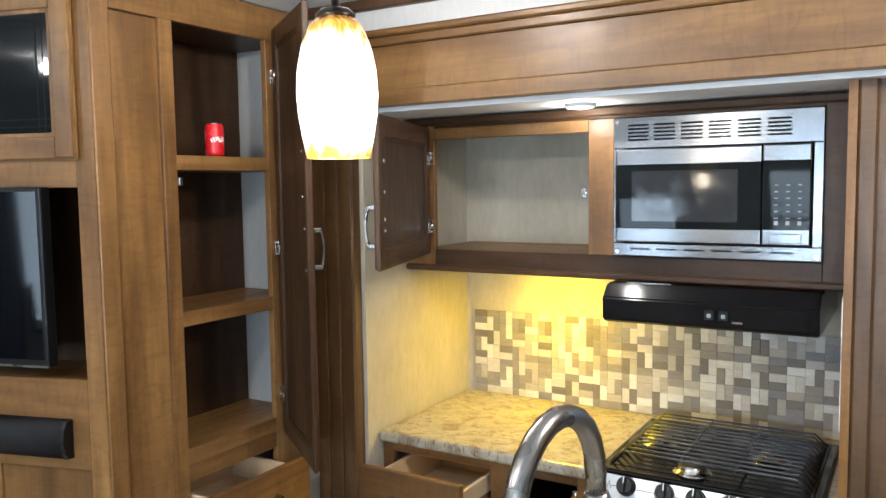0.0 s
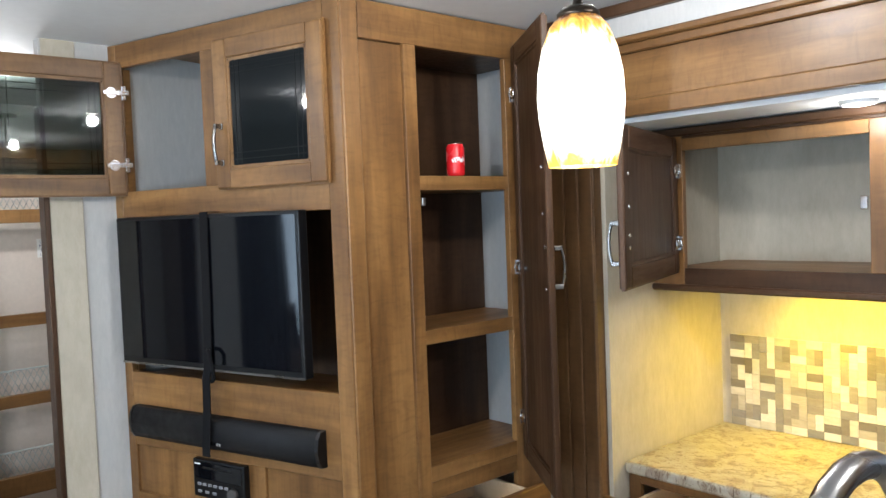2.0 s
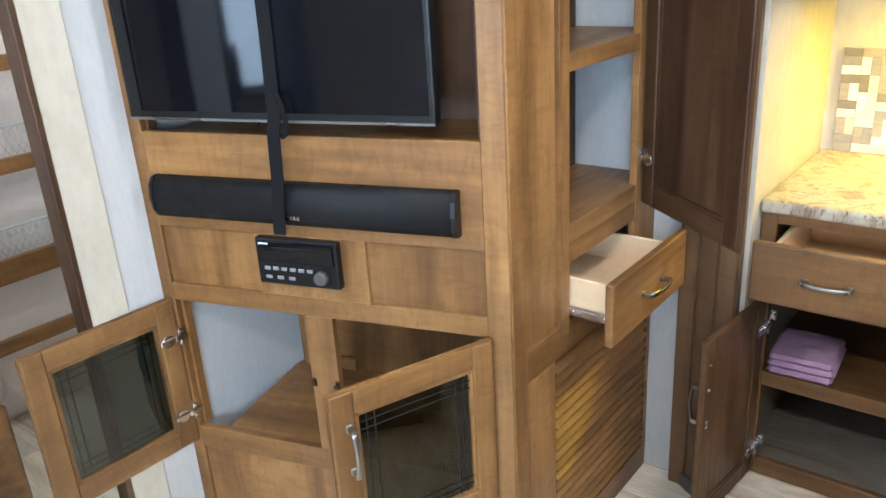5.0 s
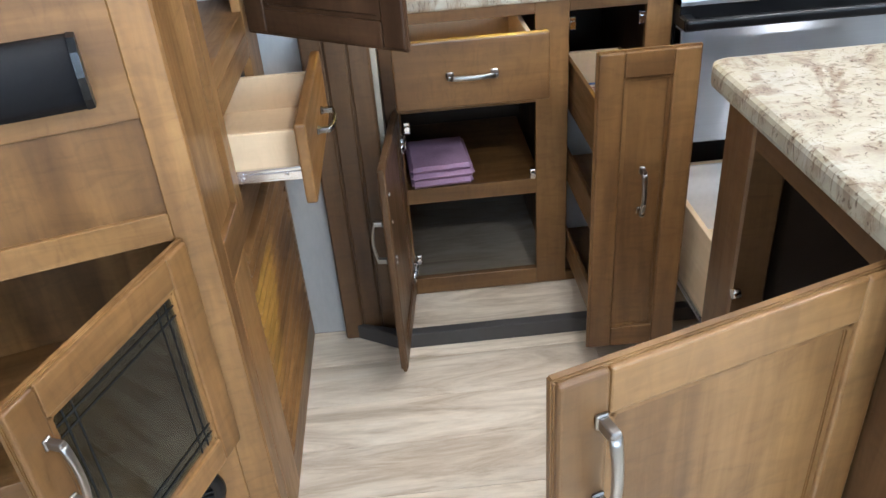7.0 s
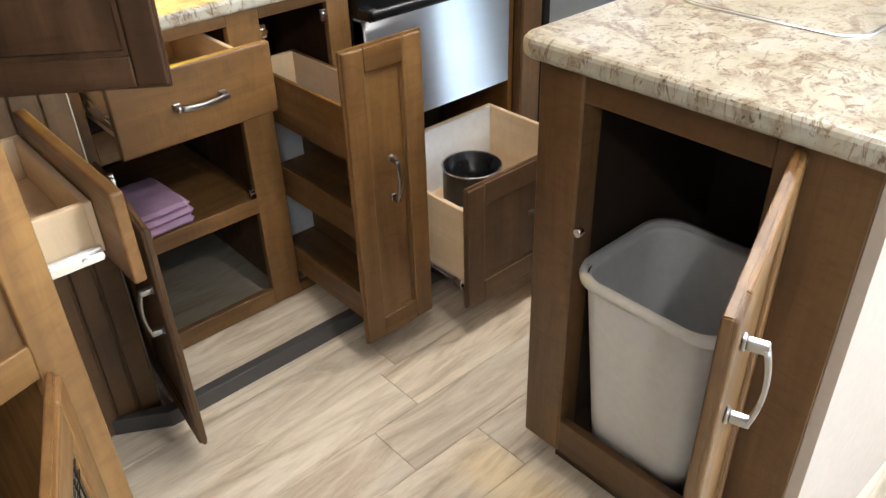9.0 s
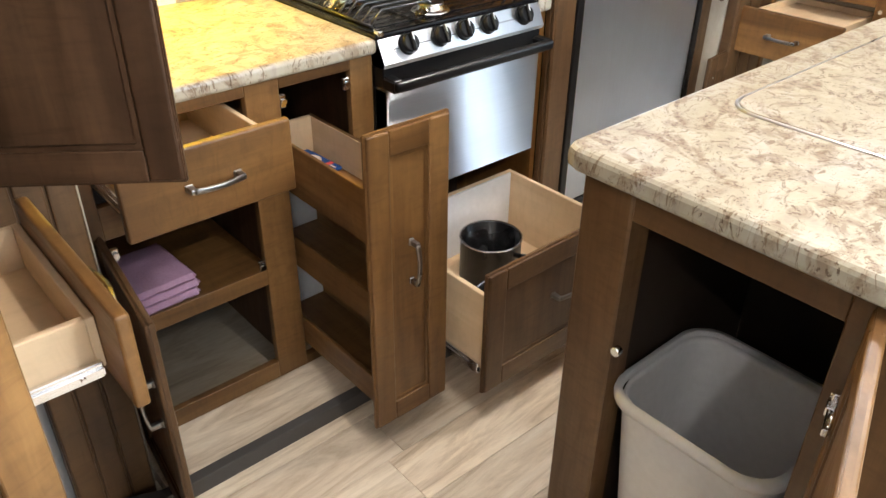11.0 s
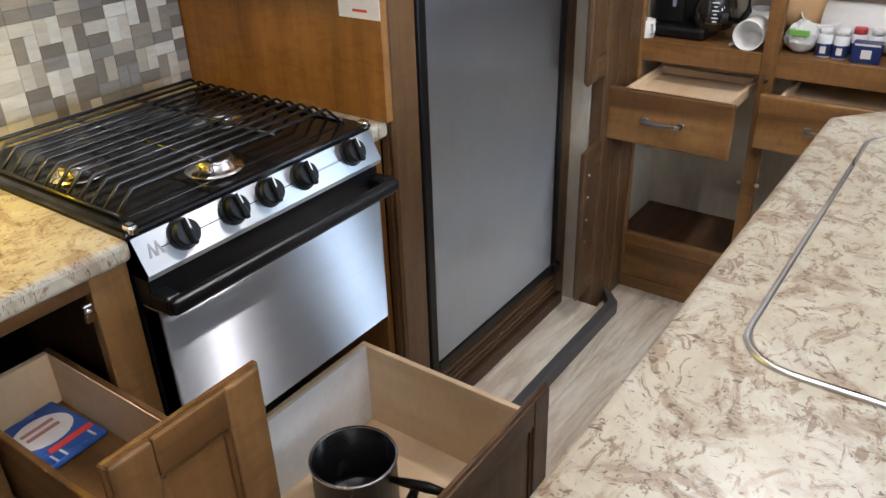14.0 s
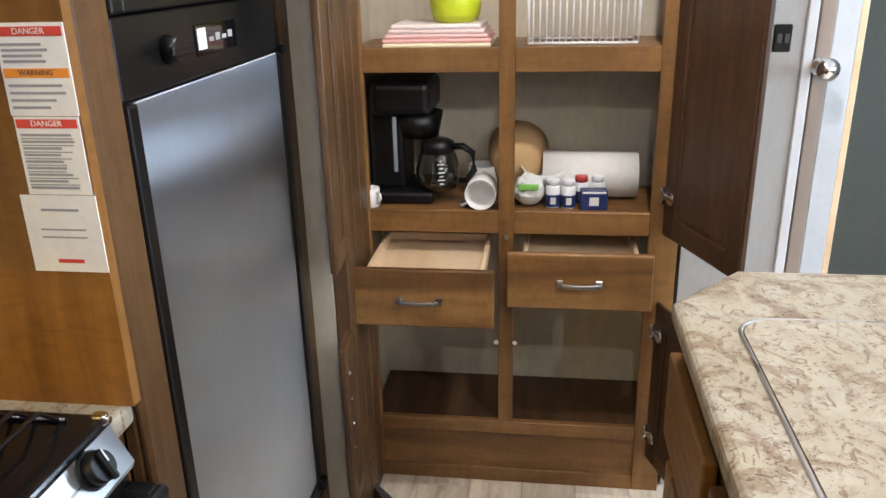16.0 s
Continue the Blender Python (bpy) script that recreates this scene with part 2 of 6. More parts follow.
def tile_material():
    """Stone mosaic in cream, sand, taupe and grey, one tone a piece, lightly veined."""
    m, nt, b = material("mosaic_stone", 0.34)
    info = nt.nodes.new("ShaderNodeObjectInfo")
    tone = nt.nodes.new("ShaderNodeValToRGB")
    tone.color_ramp.interpolation = "CONSTANT"
    el = tone.color_ramp.elements
    tones = ((0.0, (0.58, 0.55, 0.50)), (0.20, (0.20, 0.178, 0.155)), (0.38, (0.70, 0.69, 0.66)), (0.56, (0.30, 0.27, 0.235)), (0.72, (0.25, 0.24, 0.235)), (0.86, (0.44, 0.40, 0.345)))
    while len(el) < len(tones):
        el.new(0.5)
    for e, (p, c) in zip(el, tones):
        e.position, e.color = p, (*c, 1)
    nt.links.new(info.outputs["Random"], tone.inputs[0])
    v = coords(nt, (0.3, 1, 1))
    a = noise_node(nt, v, 60, 5, 0.6, 1.0)
    col = mix(nt, tone.outputs[0], ramp(nt, a, ((0.3, (0.80, 0.78, 0.76)), (0.7, (1.08, 1.08, 1.07)))), 0.8, "MULTIPLY")
    nt.links.new(col, b.inputs["Base Color"])
    return m


mosaic = tile_material()


def glass(name, colour, rough=0.0, trans=1.0):
    m, nt, b = material(name, rough, 0.0, colour)
    b.inputs["Transmission Weight"].default_value = trans
    b.inputs["IOR"].default_value = 1.45
    return m


def pane_glass(name, tint, gloss=0.05):
    """A thin pane: tinted clear view with a gloss that grows towards grazing angles."""
    m, nt, b = material(name, 0.02, 0.0, tint)
    nt.nodes.remove(b)
    through_it, shine = node(nt, "BsdfTransparent", Color=(*tint, 1)), node(nt, "BsdfGlossy", Color=(1, 1, 1, 1), Roughness=0.02)
    facing = node(nt, "LayerWeight", Blend=0.5)
    steep = node(nt, "Math")
    steep.operation = "POWER"
    steep.inputs[1].default_value = 4.0
    nt.links.new(facing.outputs["Facing"], steep.inputs[0])
    scale = node(nt, "Math")
    scale.operation = "MULTIPLY_ADD"
    scale.inputs[1].default_value, scale.inputs[2].default_value = 0.8, gloss
    nt.links.new(steep.outputs[0], scale.inputs[0])
    blend = nt.nodes.new("ShaderNodeMixShader")
    nt.links.new(scale.outputs[0], blend.inputs[0])
    nt.links.new(through_it.outputs[0], blend.inputs[1])
    nt.links.new(shine.outputs[0], blend.inputs[2])
    nt.links.new(blend.outputs[0], nt.nodes["Material Output"].inputs[0])
    return m


smoked = pane_glass("smoked_glass", (0.38, 0.42, 0.39))
smoked_dark = plain("dark_glass", (0.008, 0.010, 0.011), 0.05, scale=6)
smoked_dark.node_tree.nodes["Principled BSDF"].inputs["Specular IOR Level"].default_value = 0.14
clear = glass("clear_glass", (0.95, 0.97, 0.97))


def glow(name, colour, strength):
    m, nt, b = material(name, 0.4, 0.0, colour)
    b.inputs["Emission Color"].default_value = (*colour, 1)
    b.inputs["Emission Strength"].default_value = strength
    return m


def fabric(name, colour, rough=0.9):
    return plain(name, colour, rough, 0.0, 0.15, 180, 0.5)


towel_cloth = fabric("mauve_towel", (0.36, 0.22, 0.33))
strap_cloth = fabric("black_strap", (0.007, 0.007, 0.008))
strap_cloth.node_tree.nodes["Principled BSDF"].inputs["Specular IOR Level"].default_value = 0.12
bed_cloth = fabric("beige_cover", (0.33, 0.24, 0.20))

# ---- building tools ----


class Mesh:
    """Collects boxes, rods and rings into one mesh."""

    def __init__(self):
        self.bm = bmesh.new()

    def box(self, x0, x1, y0, y1, z0, z1, m=0, bevel=0.0015, seg=1):
        got = bmesh.ops.create_cube(self.bm, size=1.0)["verts"]
        for v in got:
            v.co = ((x0 + x1) / 2 + v.co.x * (x1 - x0), (y0 + y1) / 2 + v.co.y * (y1 - y0), (z0 + z1) / 2 + v.co.z * (z1 - z0))
        faces = list({f for v in got for f in v.link_faces})
        for f in faces:
            f.material_index = m
        if bevel:
            edges = list({e for v in got for e in v.link_edges})
            bmesh.ops.bevel(self.bm, geom=edges, offset=min(bevel, 0.45 * min(abs(x1 - x0), abs(y1 - y0), abs(z1 - z0))), segments=seg, affect="EDGES", profile=0.5, material=-1)
        return self

    def rod(self, p, q, r, r2=None, seg=16, m=0, caps=True):
        p, q = Vector(p), Vector(q)
        d = q - p
        got = bmesh.ops.create_cone(self.bm, cap_ends=caps, segments=seg, radius1=r, radius2=r if r2 is None else r2, depth=d.length)["verts"]
        t = Matrix.Translation((p + q) / 2) @ d.to_track_quat("Z", "Y").to_matrix().to_4x4()
        bmesh.ops.transform(self.bm, matrix=t, verts=got)
        for f in {f for v in got for f in v.link_faces}:
            f.material_index = m
            f.smooth = len(f.verts) == 4
        return self

    def tube(self, pts, r, seg=8, m=0, radii=None):
        pts = [Vector(p) for p in pts]
        rings, up = [], Vector((0, 0, 1))
        for i, p in enumerate(pts):
            t = (pts[min(i + 1, len(pts) - 1)] - pts[max(i - 1, 0)]).normalized()
            side = t.cross(up)
            if side.length < 0.05:
                side = t.cross(Vector((1, 0, 0)))
            side.normalize()
            over = side.cross(t).normalized()
            rad = radii[i] if radii else r
            rings.append([self.bm.verts.new(p + rad * (math.cos(a) * side + math.sin(a) * over)) for a in (2 * math.pi * k / seg for k in range(seg))])
        for a, b in zip(rings, rings[1:]):
            for k in range(seg):
                f = self.bm.faces.new((a[k], a[(k + 1) % seg], b[(k + 1) % seg], b[k]))
                f.material_index, f.smooth = m, True
        for ring, flip in ((rings[0], True), (rings[-1], False)):
            f = self.bm.faces.new(ring[::-1] if flip else ring)
            f.material_index = m
        return self

    def lathe(self, profile, centre=(0, 0, 0), seg=32, m=0, close=False):
        c = Vector(centre)
        rings = []
        for r, z in profile:
            rings.append([self.bm.verts.new(c + Vector((r * math.cos(a), r * math.sin(a), z))) for a in (2 * math.pi * k / seg for k in range(seg))])
        for a, b in zip(rings, rings[1:]):
            for k in range(seg):
                f = self.bm.faces.new((a[k], a[(k + 1) % seg], b[(k + 1) % seg], b[k]))
                f.material_index, f.smooth = m, True
        if close:
            self.bm.faces.new(rings[0][::-1]).material_index = m
            self.bm.faces.new(rings[-1]).material_index = m
        return self

    def prism(self, outline, z0, z1, m=0, bevel=0.0, seg=2):
        """An upright prism over an outline of (x, y), counter-clockwise."""
        lo = [self.bm.verts.new((x, y, z0)) for x, y in outline]
        hi = [self.bm.verts.new((x, y, z1)) for x, y in outline]
        n = len(outline)
        fs = [self.bm.faces.new(lo[::-1]), self.bm.faces.new(hi)]
        for k in range(n):
            fs.append(self.bm.faces.new((lo[k], lo[(k + 1) % n], hi[(k + 1) % n], hi[k])))
        for f in fs:
            f.material_index = m
        if bevel:
            edges = [e for e in fs[1].edges] + [e for e in fs[0].edges]
            bmesh.ops.bevel(self.bm, geom=edges, offset=bevel, segments=seg, affect="EDGES", profile=0.5, material=-1)
        return self

    def turn(self, m4):
        bmesh.ops.transform(self.bm, matrix=m4, verts=self.bm.verts)
        return self


def part(name, mesh, mats, parent=None, label="", at=None):
    data = bpy.data.meshes.new(name)
    bmesh.ops.recalc_face_normals(mesh.bm, faces=mesh.bm.faces)
    mesh.bm.to_mesh(data)
    mesh.bm.free()
    for mat in mats if isinstance(mats, (list, tuple)) else (mats,):
        data.materials.append(mat)
    ob = new(name, data)
    ob.parent = parent
    if at is not None:
        ob.matrix_basis = at
    return tagged(ob, label)


def thing(name, label, category, at=None, group=""):
    ob = new(name)
    ob.empty_display_size = 0.05
    if at is not None:
        ob.matrix_basis = at
    return tagged(ob, label, category, group)


def single(name, mesh, mats, label, category, at=None, group=""):
    return tagged(part(name, mesh, mats, None, label, at), "", category, group)


def structure(name, mesh, mats, label="", at=None):
    return tagged(part(name, mesh, mats, None, label, at), "", "", "", "structure")


def pull_handle(parent, p, along, out, length=0.10, mat=None, label="satin nickel bow handle"):
    """A bow handle: two square feet and a flat strap that arches between them."""
    p, a, o = Vector(p), Vector(along).normalized(), Vector(out).normalized()
    side = a.cross(o)
    me = Mesh()
    turn4 = Matrix((a, side, o)).transposed().to_4x4()
    turn4.translation = p
    for s in (-1, 1):
        c = s * length * 0.5
        me.box(c - 0.0085, c + 0.0085, -0.0065, 0.0065, 0, 0.005, 0, 0.0015)
        me.box(c - 0.0065, c + 0.0065, -0.0055, 0.0055, 0.004, 0.027, 0, 0.0025, 2)
    rings = []
    for i in range(13):
        k = -1.0 + i / 6.0
        u, h = k * length * 0.5, 0.0245 + 0.0075 * (1 - k * k)
        w = 0.0062 - 0.0012 * (1 - k * k)
        rings.append([me.bm.verts.new(q) for q in ((u, -w, h - 0.0025), (u, w, h - 0.0025), (u, w, h + 0.0012), (u, w * 0.6, h + 0.0028), (u, -w * 0.6, h + 0.0028), (u, -w, h + 0.0012))])
    for r, q in zip(rings, rings[1:]):
        for k in range(6):
            me.bm.faces.new((r[k], r[(k + 1) % 6], q[(k + 1) % 6], q[k])).smooth = k in (2, 3, 4)
    me.bm.faces.new(rings[0])
    me.bm.faces.new(rings[-1])
    me.turn(turn4)
    return part("handle", me, mat or nickel, parent, label)


def hinge(parent, at):
    """A concealed cup hinge: cup, arm and plate, along local x."""
    me = Mesh()
    me.rod((0.022, 0.0, 0), (0.022, 0.006, 0), 0.0165, seg=14)
    me.box(0.0, 0.045, 0.002, 0.010, -0.006, 0.006)
    me.box(-0.03, 0.004, 0.0, 0.012, -0.008, 0.008)
    me.box(-0.022, -0.008, -0.002, 0.008, -0.022, 0.022)
    for s in (-1, 1):
        me.rod((-0.015, 0.008, s * 0.015), (-0.015, 0.011, s * 0.015), 0.004, seg=8)
    return part("hinge", me, chrome, parent, "nickel-plated cup hinge", at)


def ring_mesh(x0, x1, z0, z1, w, y0, y1):
    """A mitred frame of width w between y0 (front) and y1, in one piece."""
    me = Mesh()
    loops = []
    for k in (0, w):
        for y in (y0, y1):
            loops.append([me.bm.verts.new(p) for p in ((x0 + k, y, z0 + k), (x1 - k, y, z0 + k), (x1 - k, y, z1 - k), (x0 + k, y, z1 - k))])
    of, ob, nf, nb = loops
    for k in range(4):
        n = (k + 1) % 4
        for quad in ((of[k], of[n], nf[n], nf[k]), (ob[k], ob[n], nb[n], nb[k]), (of[k], of[n], ob[n], ob[k]), (nf[k], nf[n], nb[n], nb[k])):
            me.bm.faces.new(quad)
    bmesh.ops.bevel(me.bm, geom=list(me.bm.edges), offset=0.0018, segments=2, affect="EDGES")
    return me


def door_leaf(name, parent, w, h, at, mats, label, glass_mat=None, t=0.019, fw=0.052, lines=True):
    """A framed door: x 0..w, y 0 (back)..-t (front), z 0..h. The panel or pane carries two stiles, two rails and a moulding."""
    me = Mesh()
    if glass_mat:
        me.box(fw - 0.003, w - fw + 0.003, -0.012, -0.008, fw - 0.003, h - fw + 0.003, 0, 0)
    else:
        me.box(fw - 0.002, w - fw + 0.002, -t + 0.008, -0.006, fw - 0.002, h - fw + 0.002, 0, 0)
    d = part(name, me, glass_mat or mats[0], parent, label, at)
    for a, b in ((0, fw), (w - fw, w)):
        part("stile", Mesh().box(a, b, -t, 0, 0, h, 0, 0.0048, 3), mats[0], d)
    for a, b in ((0, fw), (h - fw, h)):
        part("rail", Mesh().box(fw, w - fw, -t + 0.0005, -0.0005, a, b, 0, 0.0025, 2), mats[1], d)
    part("moulding", ring_mesh(fw - 0.001, w - fw + 0.001, fw - 0.001, h - fw + 0.001, 0.011, -t + 0.005, -0.003), mats[0], d)
    part("edge_bead", ring_mesh(-0.0035, w + 0.0035, -0.0035, h + 0.0035, 0.0065, -t + 0.0065, -0.0025), mats[0], d)
    if glass_mat and lines:
        for k in (0.076, 0.094):
            for a, b, c, e, y in ((k, k + 0.003, fw, h - fw, -0.0124), (w - k - 0.003, w - k, fw, h - fw, -0.0124), (fw, w - fw, k, k + 0.003, -0.0130), (fw, w - fw, h - k - 0.003, h - k, -0.0130)):
                part("etched_line", Mesh().box(a, b, y - 0.0003, y + 0.0003, c, e, 0, 0), etched, d, "fine etched line")
    return d


def cabinet_door(parent, w, h, at, handle=None, glass_mat=None, label="", mats=None, lines=True):
    """handle: (x, z, along) on the front."""
    d = door_leaf("door", parent, w, h, at, mats or (wood_z, wood_x), label, glass_mat, lines=lines)
    if handle:
        x, z, al = handle
        pull_handle(d, (x, -0.019, z), al, (0, -1, 0))
    return d


etched = plain("etched_line", (0.010, 0.011, 0.011), 0.7)
etched.node_tree.nodes["Principled BSDF"].inputs["Specular IOR Level"].default_value = 0.1


def drawer_front(parent, w, h, at, handle=True, mats=None):
    """A flat drawer front with an eased edge; x 0..w, front at y -0.0205."""
    d = part("drawer_front", Mesh().box(0, w, -0.0205, 0, 0, h, 0, 0.005, 3), mats or (wood_x, wood_x), parent, "", at)
    if handle:
        pull_handle(d, (w / 2, -0.0205, h / 2), (1, 0, 0), (0, -1, 0))
    return d


def drawer_box(parent, x0, x1, y0, y1, z0, z1, t=0.012, side=None, end=None):
    """Two sides along y, two ends along x, and a bottom board."""
    side, end = side or birch_y, end or birch_x
    for a, c in ((x0, x0 + t), (x1 - t, x1)):
        part("drawer_side", Mesh().box(a, c, y0, y1, z0, z1), side, parent, "pale birch drawer side")
    for a, c in ((y0, y0 + t), (y1 - t, y1)):
        part("drawer_end", Mesh().box(x0 + t, x1 - t, a, c, z0, z1), end, parent, "pale birch drawer end")
    part("drawer_bottom", Mesh().box(x0 + t, x1 - t, y0 + t, y1 - t, z0 + 0.005, z0 + 0.011, 0, 0), end, parent, "pale birch drawer bottom")


def slide_rail(parent, x, y0, y1, z):
    me = Mesh()
    me.box(x - 0.005, x + 0.005, y0, y1, z - 0.016, z + 0.016, 0, 0.002)
    me.box(x - 0.008, x + 0.008, y0, y1, z - 0.006, z + 0.006, 0, 0.001)
    for k in (0.12, 0.5, 0.88):
        me.rod((x - 0.007, y0 + (y1 - y0) * k, z + 0.011), (x + 0.007, y0 + (y1 - y0) * k, z + 0.011), 0.003, seg=8)
    return part("slide_rail", me, chrome, parent, "zinc-plated drawer runner")


def swing_door(parent, hx, hy, fx, fy, z0, z1, front="R", handle=None, glass_mat=None, hinges=(), label="", mats=None):
    """A door from its hinge (hx, hy) to its free edge (fx, fy); front: the side of its face, seen from the hinge.
    handle: (distance from the free edge, height above its foot)."""
    w = math.hypot(fx - hx, fy - hy)
    a = math.degrees(math.atan2(fy - hy, fx - hx))
    h = z1 - z0
    if front == "R":
        at = pose(hx, hy, z0, 0, 0, a)
        hp = (w - handle[0], handle[1], (0, 0, 1)) if handle else None
        d = cabinet_door(parent, w, h, at, hp, glass_mat, label, mats)
        for z in hinges:
            hinge(d, pose(0.012, 0.0, z))
    else:
        at = pose(fx, fy, z0, 0, 0, a + 180)
        hp = (handle[0], handle[1], (0, 0, 1)) if handle else None
        d = cabinet_door(parent, w, h, at, hp, glass_mat, label, mats)
        for z in hinges:
            hinge(d, pose(w - 0.012, 0.0, z) @ Matrix.Diagonal((-1, 1, 1, 1)))
    return d


def member(parent, name, x0, x1, y0, y1, z0, z1, mat, bevel=0.0015, label=""):
    return part(name, Mesh().box(x0, x1, y0, y1, z0, z1, 0, bevel), mat, parent, label)


# ---- the shell ----
CEIL = 2.2
WALL_N = 2.885
XW, XE, YS = -2.63, 0.90, -0.45

structure("floor", Mesh().box(-4.0, 2.6, YS - 0.05, WALL_N + 0.05, -0.05, -0.004, 0, 0), rubber, "washed-oak vinyl plank floor")
structure("ceiling", Mesh().box(-4.0, 2.6, YS - 0.05, WALL_N + 0.05, CEIL, CEIL + 0.05, 0, 0), ceiling_white, "white ceiling board")

me = Mesh()
me.box(-4.0, -1.52, WALL_N, WALL_N + 0.04, 0, CEIL, 0, 0)
me.box(0.68, 2.6, WALL_N, WALL_N + 0.04, 0, CEIL, 0, 0)
me.box(-1.52, 0.68, WALL_N, WALL_N + 0.04, 1.94, CEIL, 0, 0)
structure("wall_north", me, white_wall, "pale textured wall board")
# slide-out box of the kitchen
me = Mesh()
me.box(-1.54, -1.50, WALL_N + 0.002, 3.56, 0, 1.90, 0, 0)
structure("wall_slide_west", me, wall_paper, "beige mottled wallpaper beside the worktop")
structure("wall_slide_north", Mesh().box(-1.54, 0.68, 3.52, 3.56, 0, 1.90, 0, 0), wall_paper, "beige mottled wallpaper behind the worktop")
structure("wall_slide_east", Mesh().box(0.64, 0.68, 2.887, 3.52, 0, 1.90, 0, 0), wall_paper, "beige mottled wallpaper beside the fridge")
structure("ceiling_slide", Mesh().box(-1.54, 0.68, WALL_N + 0.002, 3.56, 1.872, 1.938, 0, 0), ceiling_white, "white ceiling of the kitchen slide-out")
structure("floor_slide", Mesh().box(-1.50, 0.64, 2.80, 3.52, -0.02, 0.042, 0, 0), vinyl, "raised vinyl floor of the kitchen slide-out")
me = Mesh()
me.prism([(-1.52, 2.775), (0.70, 2.775), (0.80, 2.872), (0.80, 2.884), (0.69, 2.80), (-1.51, 2.80), (-1.64, 2.858), (-1.66, 2.858)], 0.0, 0.046, 0, 0.003)
structure("trim_slide_edge", me, rubber, "dark grey edge strip of the slide-out floor")

# west partition with a doorway to the bunk room
me = Mesh()
me.box(XW - 0.04, XW, 1.70, WALL_N, 0, CEIL, 0, 0)
structure("wall_west", me, white_wall, "pale textured partition")
structure("wall_west_2", Mesh().box(XW - 0.04, XW, 1.05, 1.36, 0, CEIL, 0, 0), white_wall, "pale partition beyond the doorway")
me = Mesh()
me.box(XW - 0.045, XW + 0.012, 1.69, 1.705, 0, 2.0, 0, 0.002)
me.box(XW + 0.001, XW + 0.008, 1.706, 1.80, 0, CEIL, 1, 0.002)
structure("trim_doorway", me, (dark_z, wall_paper), "thin brown edge and white trim of the doorway")
structure("trim_doorway_2", Mesh().box(XW - 0.045, XW + 0.012, 1.36, 1.385, 0, CEIL, 0, 0.002), dark_z, "brown edge of the doorway")

# outer walls
me = Mesh()
me.box(-4.05, -4.0, YS - 0.05, WALL_N + 0.04, 0, CEIL, 0, 0)
structure("wall_far_west", me, white_wall, "pale wall board of the bunk room")
# First two follow mirrored windows; last two are unseen, added for daylight.
WIN = ((-3.12, -2.90, 0.85, 1.90), (-1.95, -1.51, 1.0, 1.56), (-0.95, 0.70, 1.05, 1.75), (2.25, 2.58, 0.8, 1.9))
me = Mesh()
x = -4.05
for x0, x1, z0, z1 in WIN:
    me.box(x, x0, YS - 0.05, YS, 0, CEIL, 0, 0)
    me.box(x0, x1, YS - 0.05, YS, 0, z0, 0, 0)
    me.box(x0, x1, YS - 0.05, YS, z1, CEIL, 0, 0)
    x = x1
me.box(x, 2.65, YS - 0.05, YS, 0, CEIL, 0, 0)
# Unseen wall, kept dark so that mirrored views stay dim.
structure("wall_south", me, plain("taupe_wall", (0.26, 0.22, 0.18), 0.7, relief=0.1), "unseen taupe wall with windows")
for i, (x0, x1, z0, z1) in enumerate(WIN):
    w = tagged(new("window_%d" % (i + 1)), "dark-framed window with clear glass, out of direct view", "", "", "structure")
    me = Mesh()
    for a, b, c, d in ((x0, x0 + 0.03, z0, z1), (x1 - 0.03, x1, z0, z1), (x0 + 0.03, x1 - 0.03, z0, z0 + 0.03), (x0 + 0.03, x1 - 0.03, z1 - 0.03, z1)):
        me.box(a, b, YS - 0.045, YS - 0.005, c, d, 0, 0.003)
    me.box(x0 + 0.03, x1 - 0.03, YS - 0.035, YS - 0.015, (z0 + z1) / 2 - 0.012, (z0 + z1) / 2 + 0.012, 0, 0.002)
    part("window_frame", me, black_plastic, w)
    p = part("pane", Mesh().box(x0 + 0.03, x1 - 0.03, YS - 0.028, YS - 0.022, z0 + 0.03, z1 - 0.03, 0, 0), clear, w)
    p.visible_shadow = False
me = Mesh()
me.box(XE + 0.001, XE + 0.06, 1.78, 2.03, 0, CEIL, 0, 0)
me.box(XE + 0.001, XE + 0.06, YS, 1.00, 0, CEIL, 0, 0)
me.box(XE + 0.001, XE + 0.06, 1.00, 1.78, 2.0, CEIL, 0, 0)
structure("wall_east", me, white_wall, "pale blue-grey textured wall with a doorway")
me = Mesh()
me.box(XE - 0.006, XE + 0.07, 1.772, 1.797, 0, 2.0, 1, 0.003)
me.box(XE + 0.010, XE + 0.07, 1.660, 1.679, 0, 1.96, 0, 0.003)
me.box(XE - 0.006, XE + 0.07, 0.985, 1.045, 0, 2.0, 1, 0.003)
me.box(XE - 0.005, XE + 0.07, 1.045, 1.772, 1.96, 2.0, 1, 0.003)
structure("trim_doorway_3", me, (birch_y, ceiling_white), "white door frame with a thin wooden stop")
far_grey = plain("grey_green_wall", (0.22, 0.235, 0.22), 0.7, scale=40, relief=0.1)
structure("wall_far_east", Mesh().box(2.6, 2.65, YS, WALL_N, 0, CEIL, 0, 0), far_grey, "grey wall of the far room")
structure("wall_far_south", Mesh().box(XE + 0.06, 2.6, 2.03, 2.07, 0, CEIL, 0, 0), far_grey, "grey side wall of the far room")
structure("ground", Mesh().box(-400, 400, -400, 400, -0.9, -0.8, 0, 0), plain("gravel_ground", (0.24, 0.22, 0.19), 0.9, scale=8), "pale gravel ground outside")

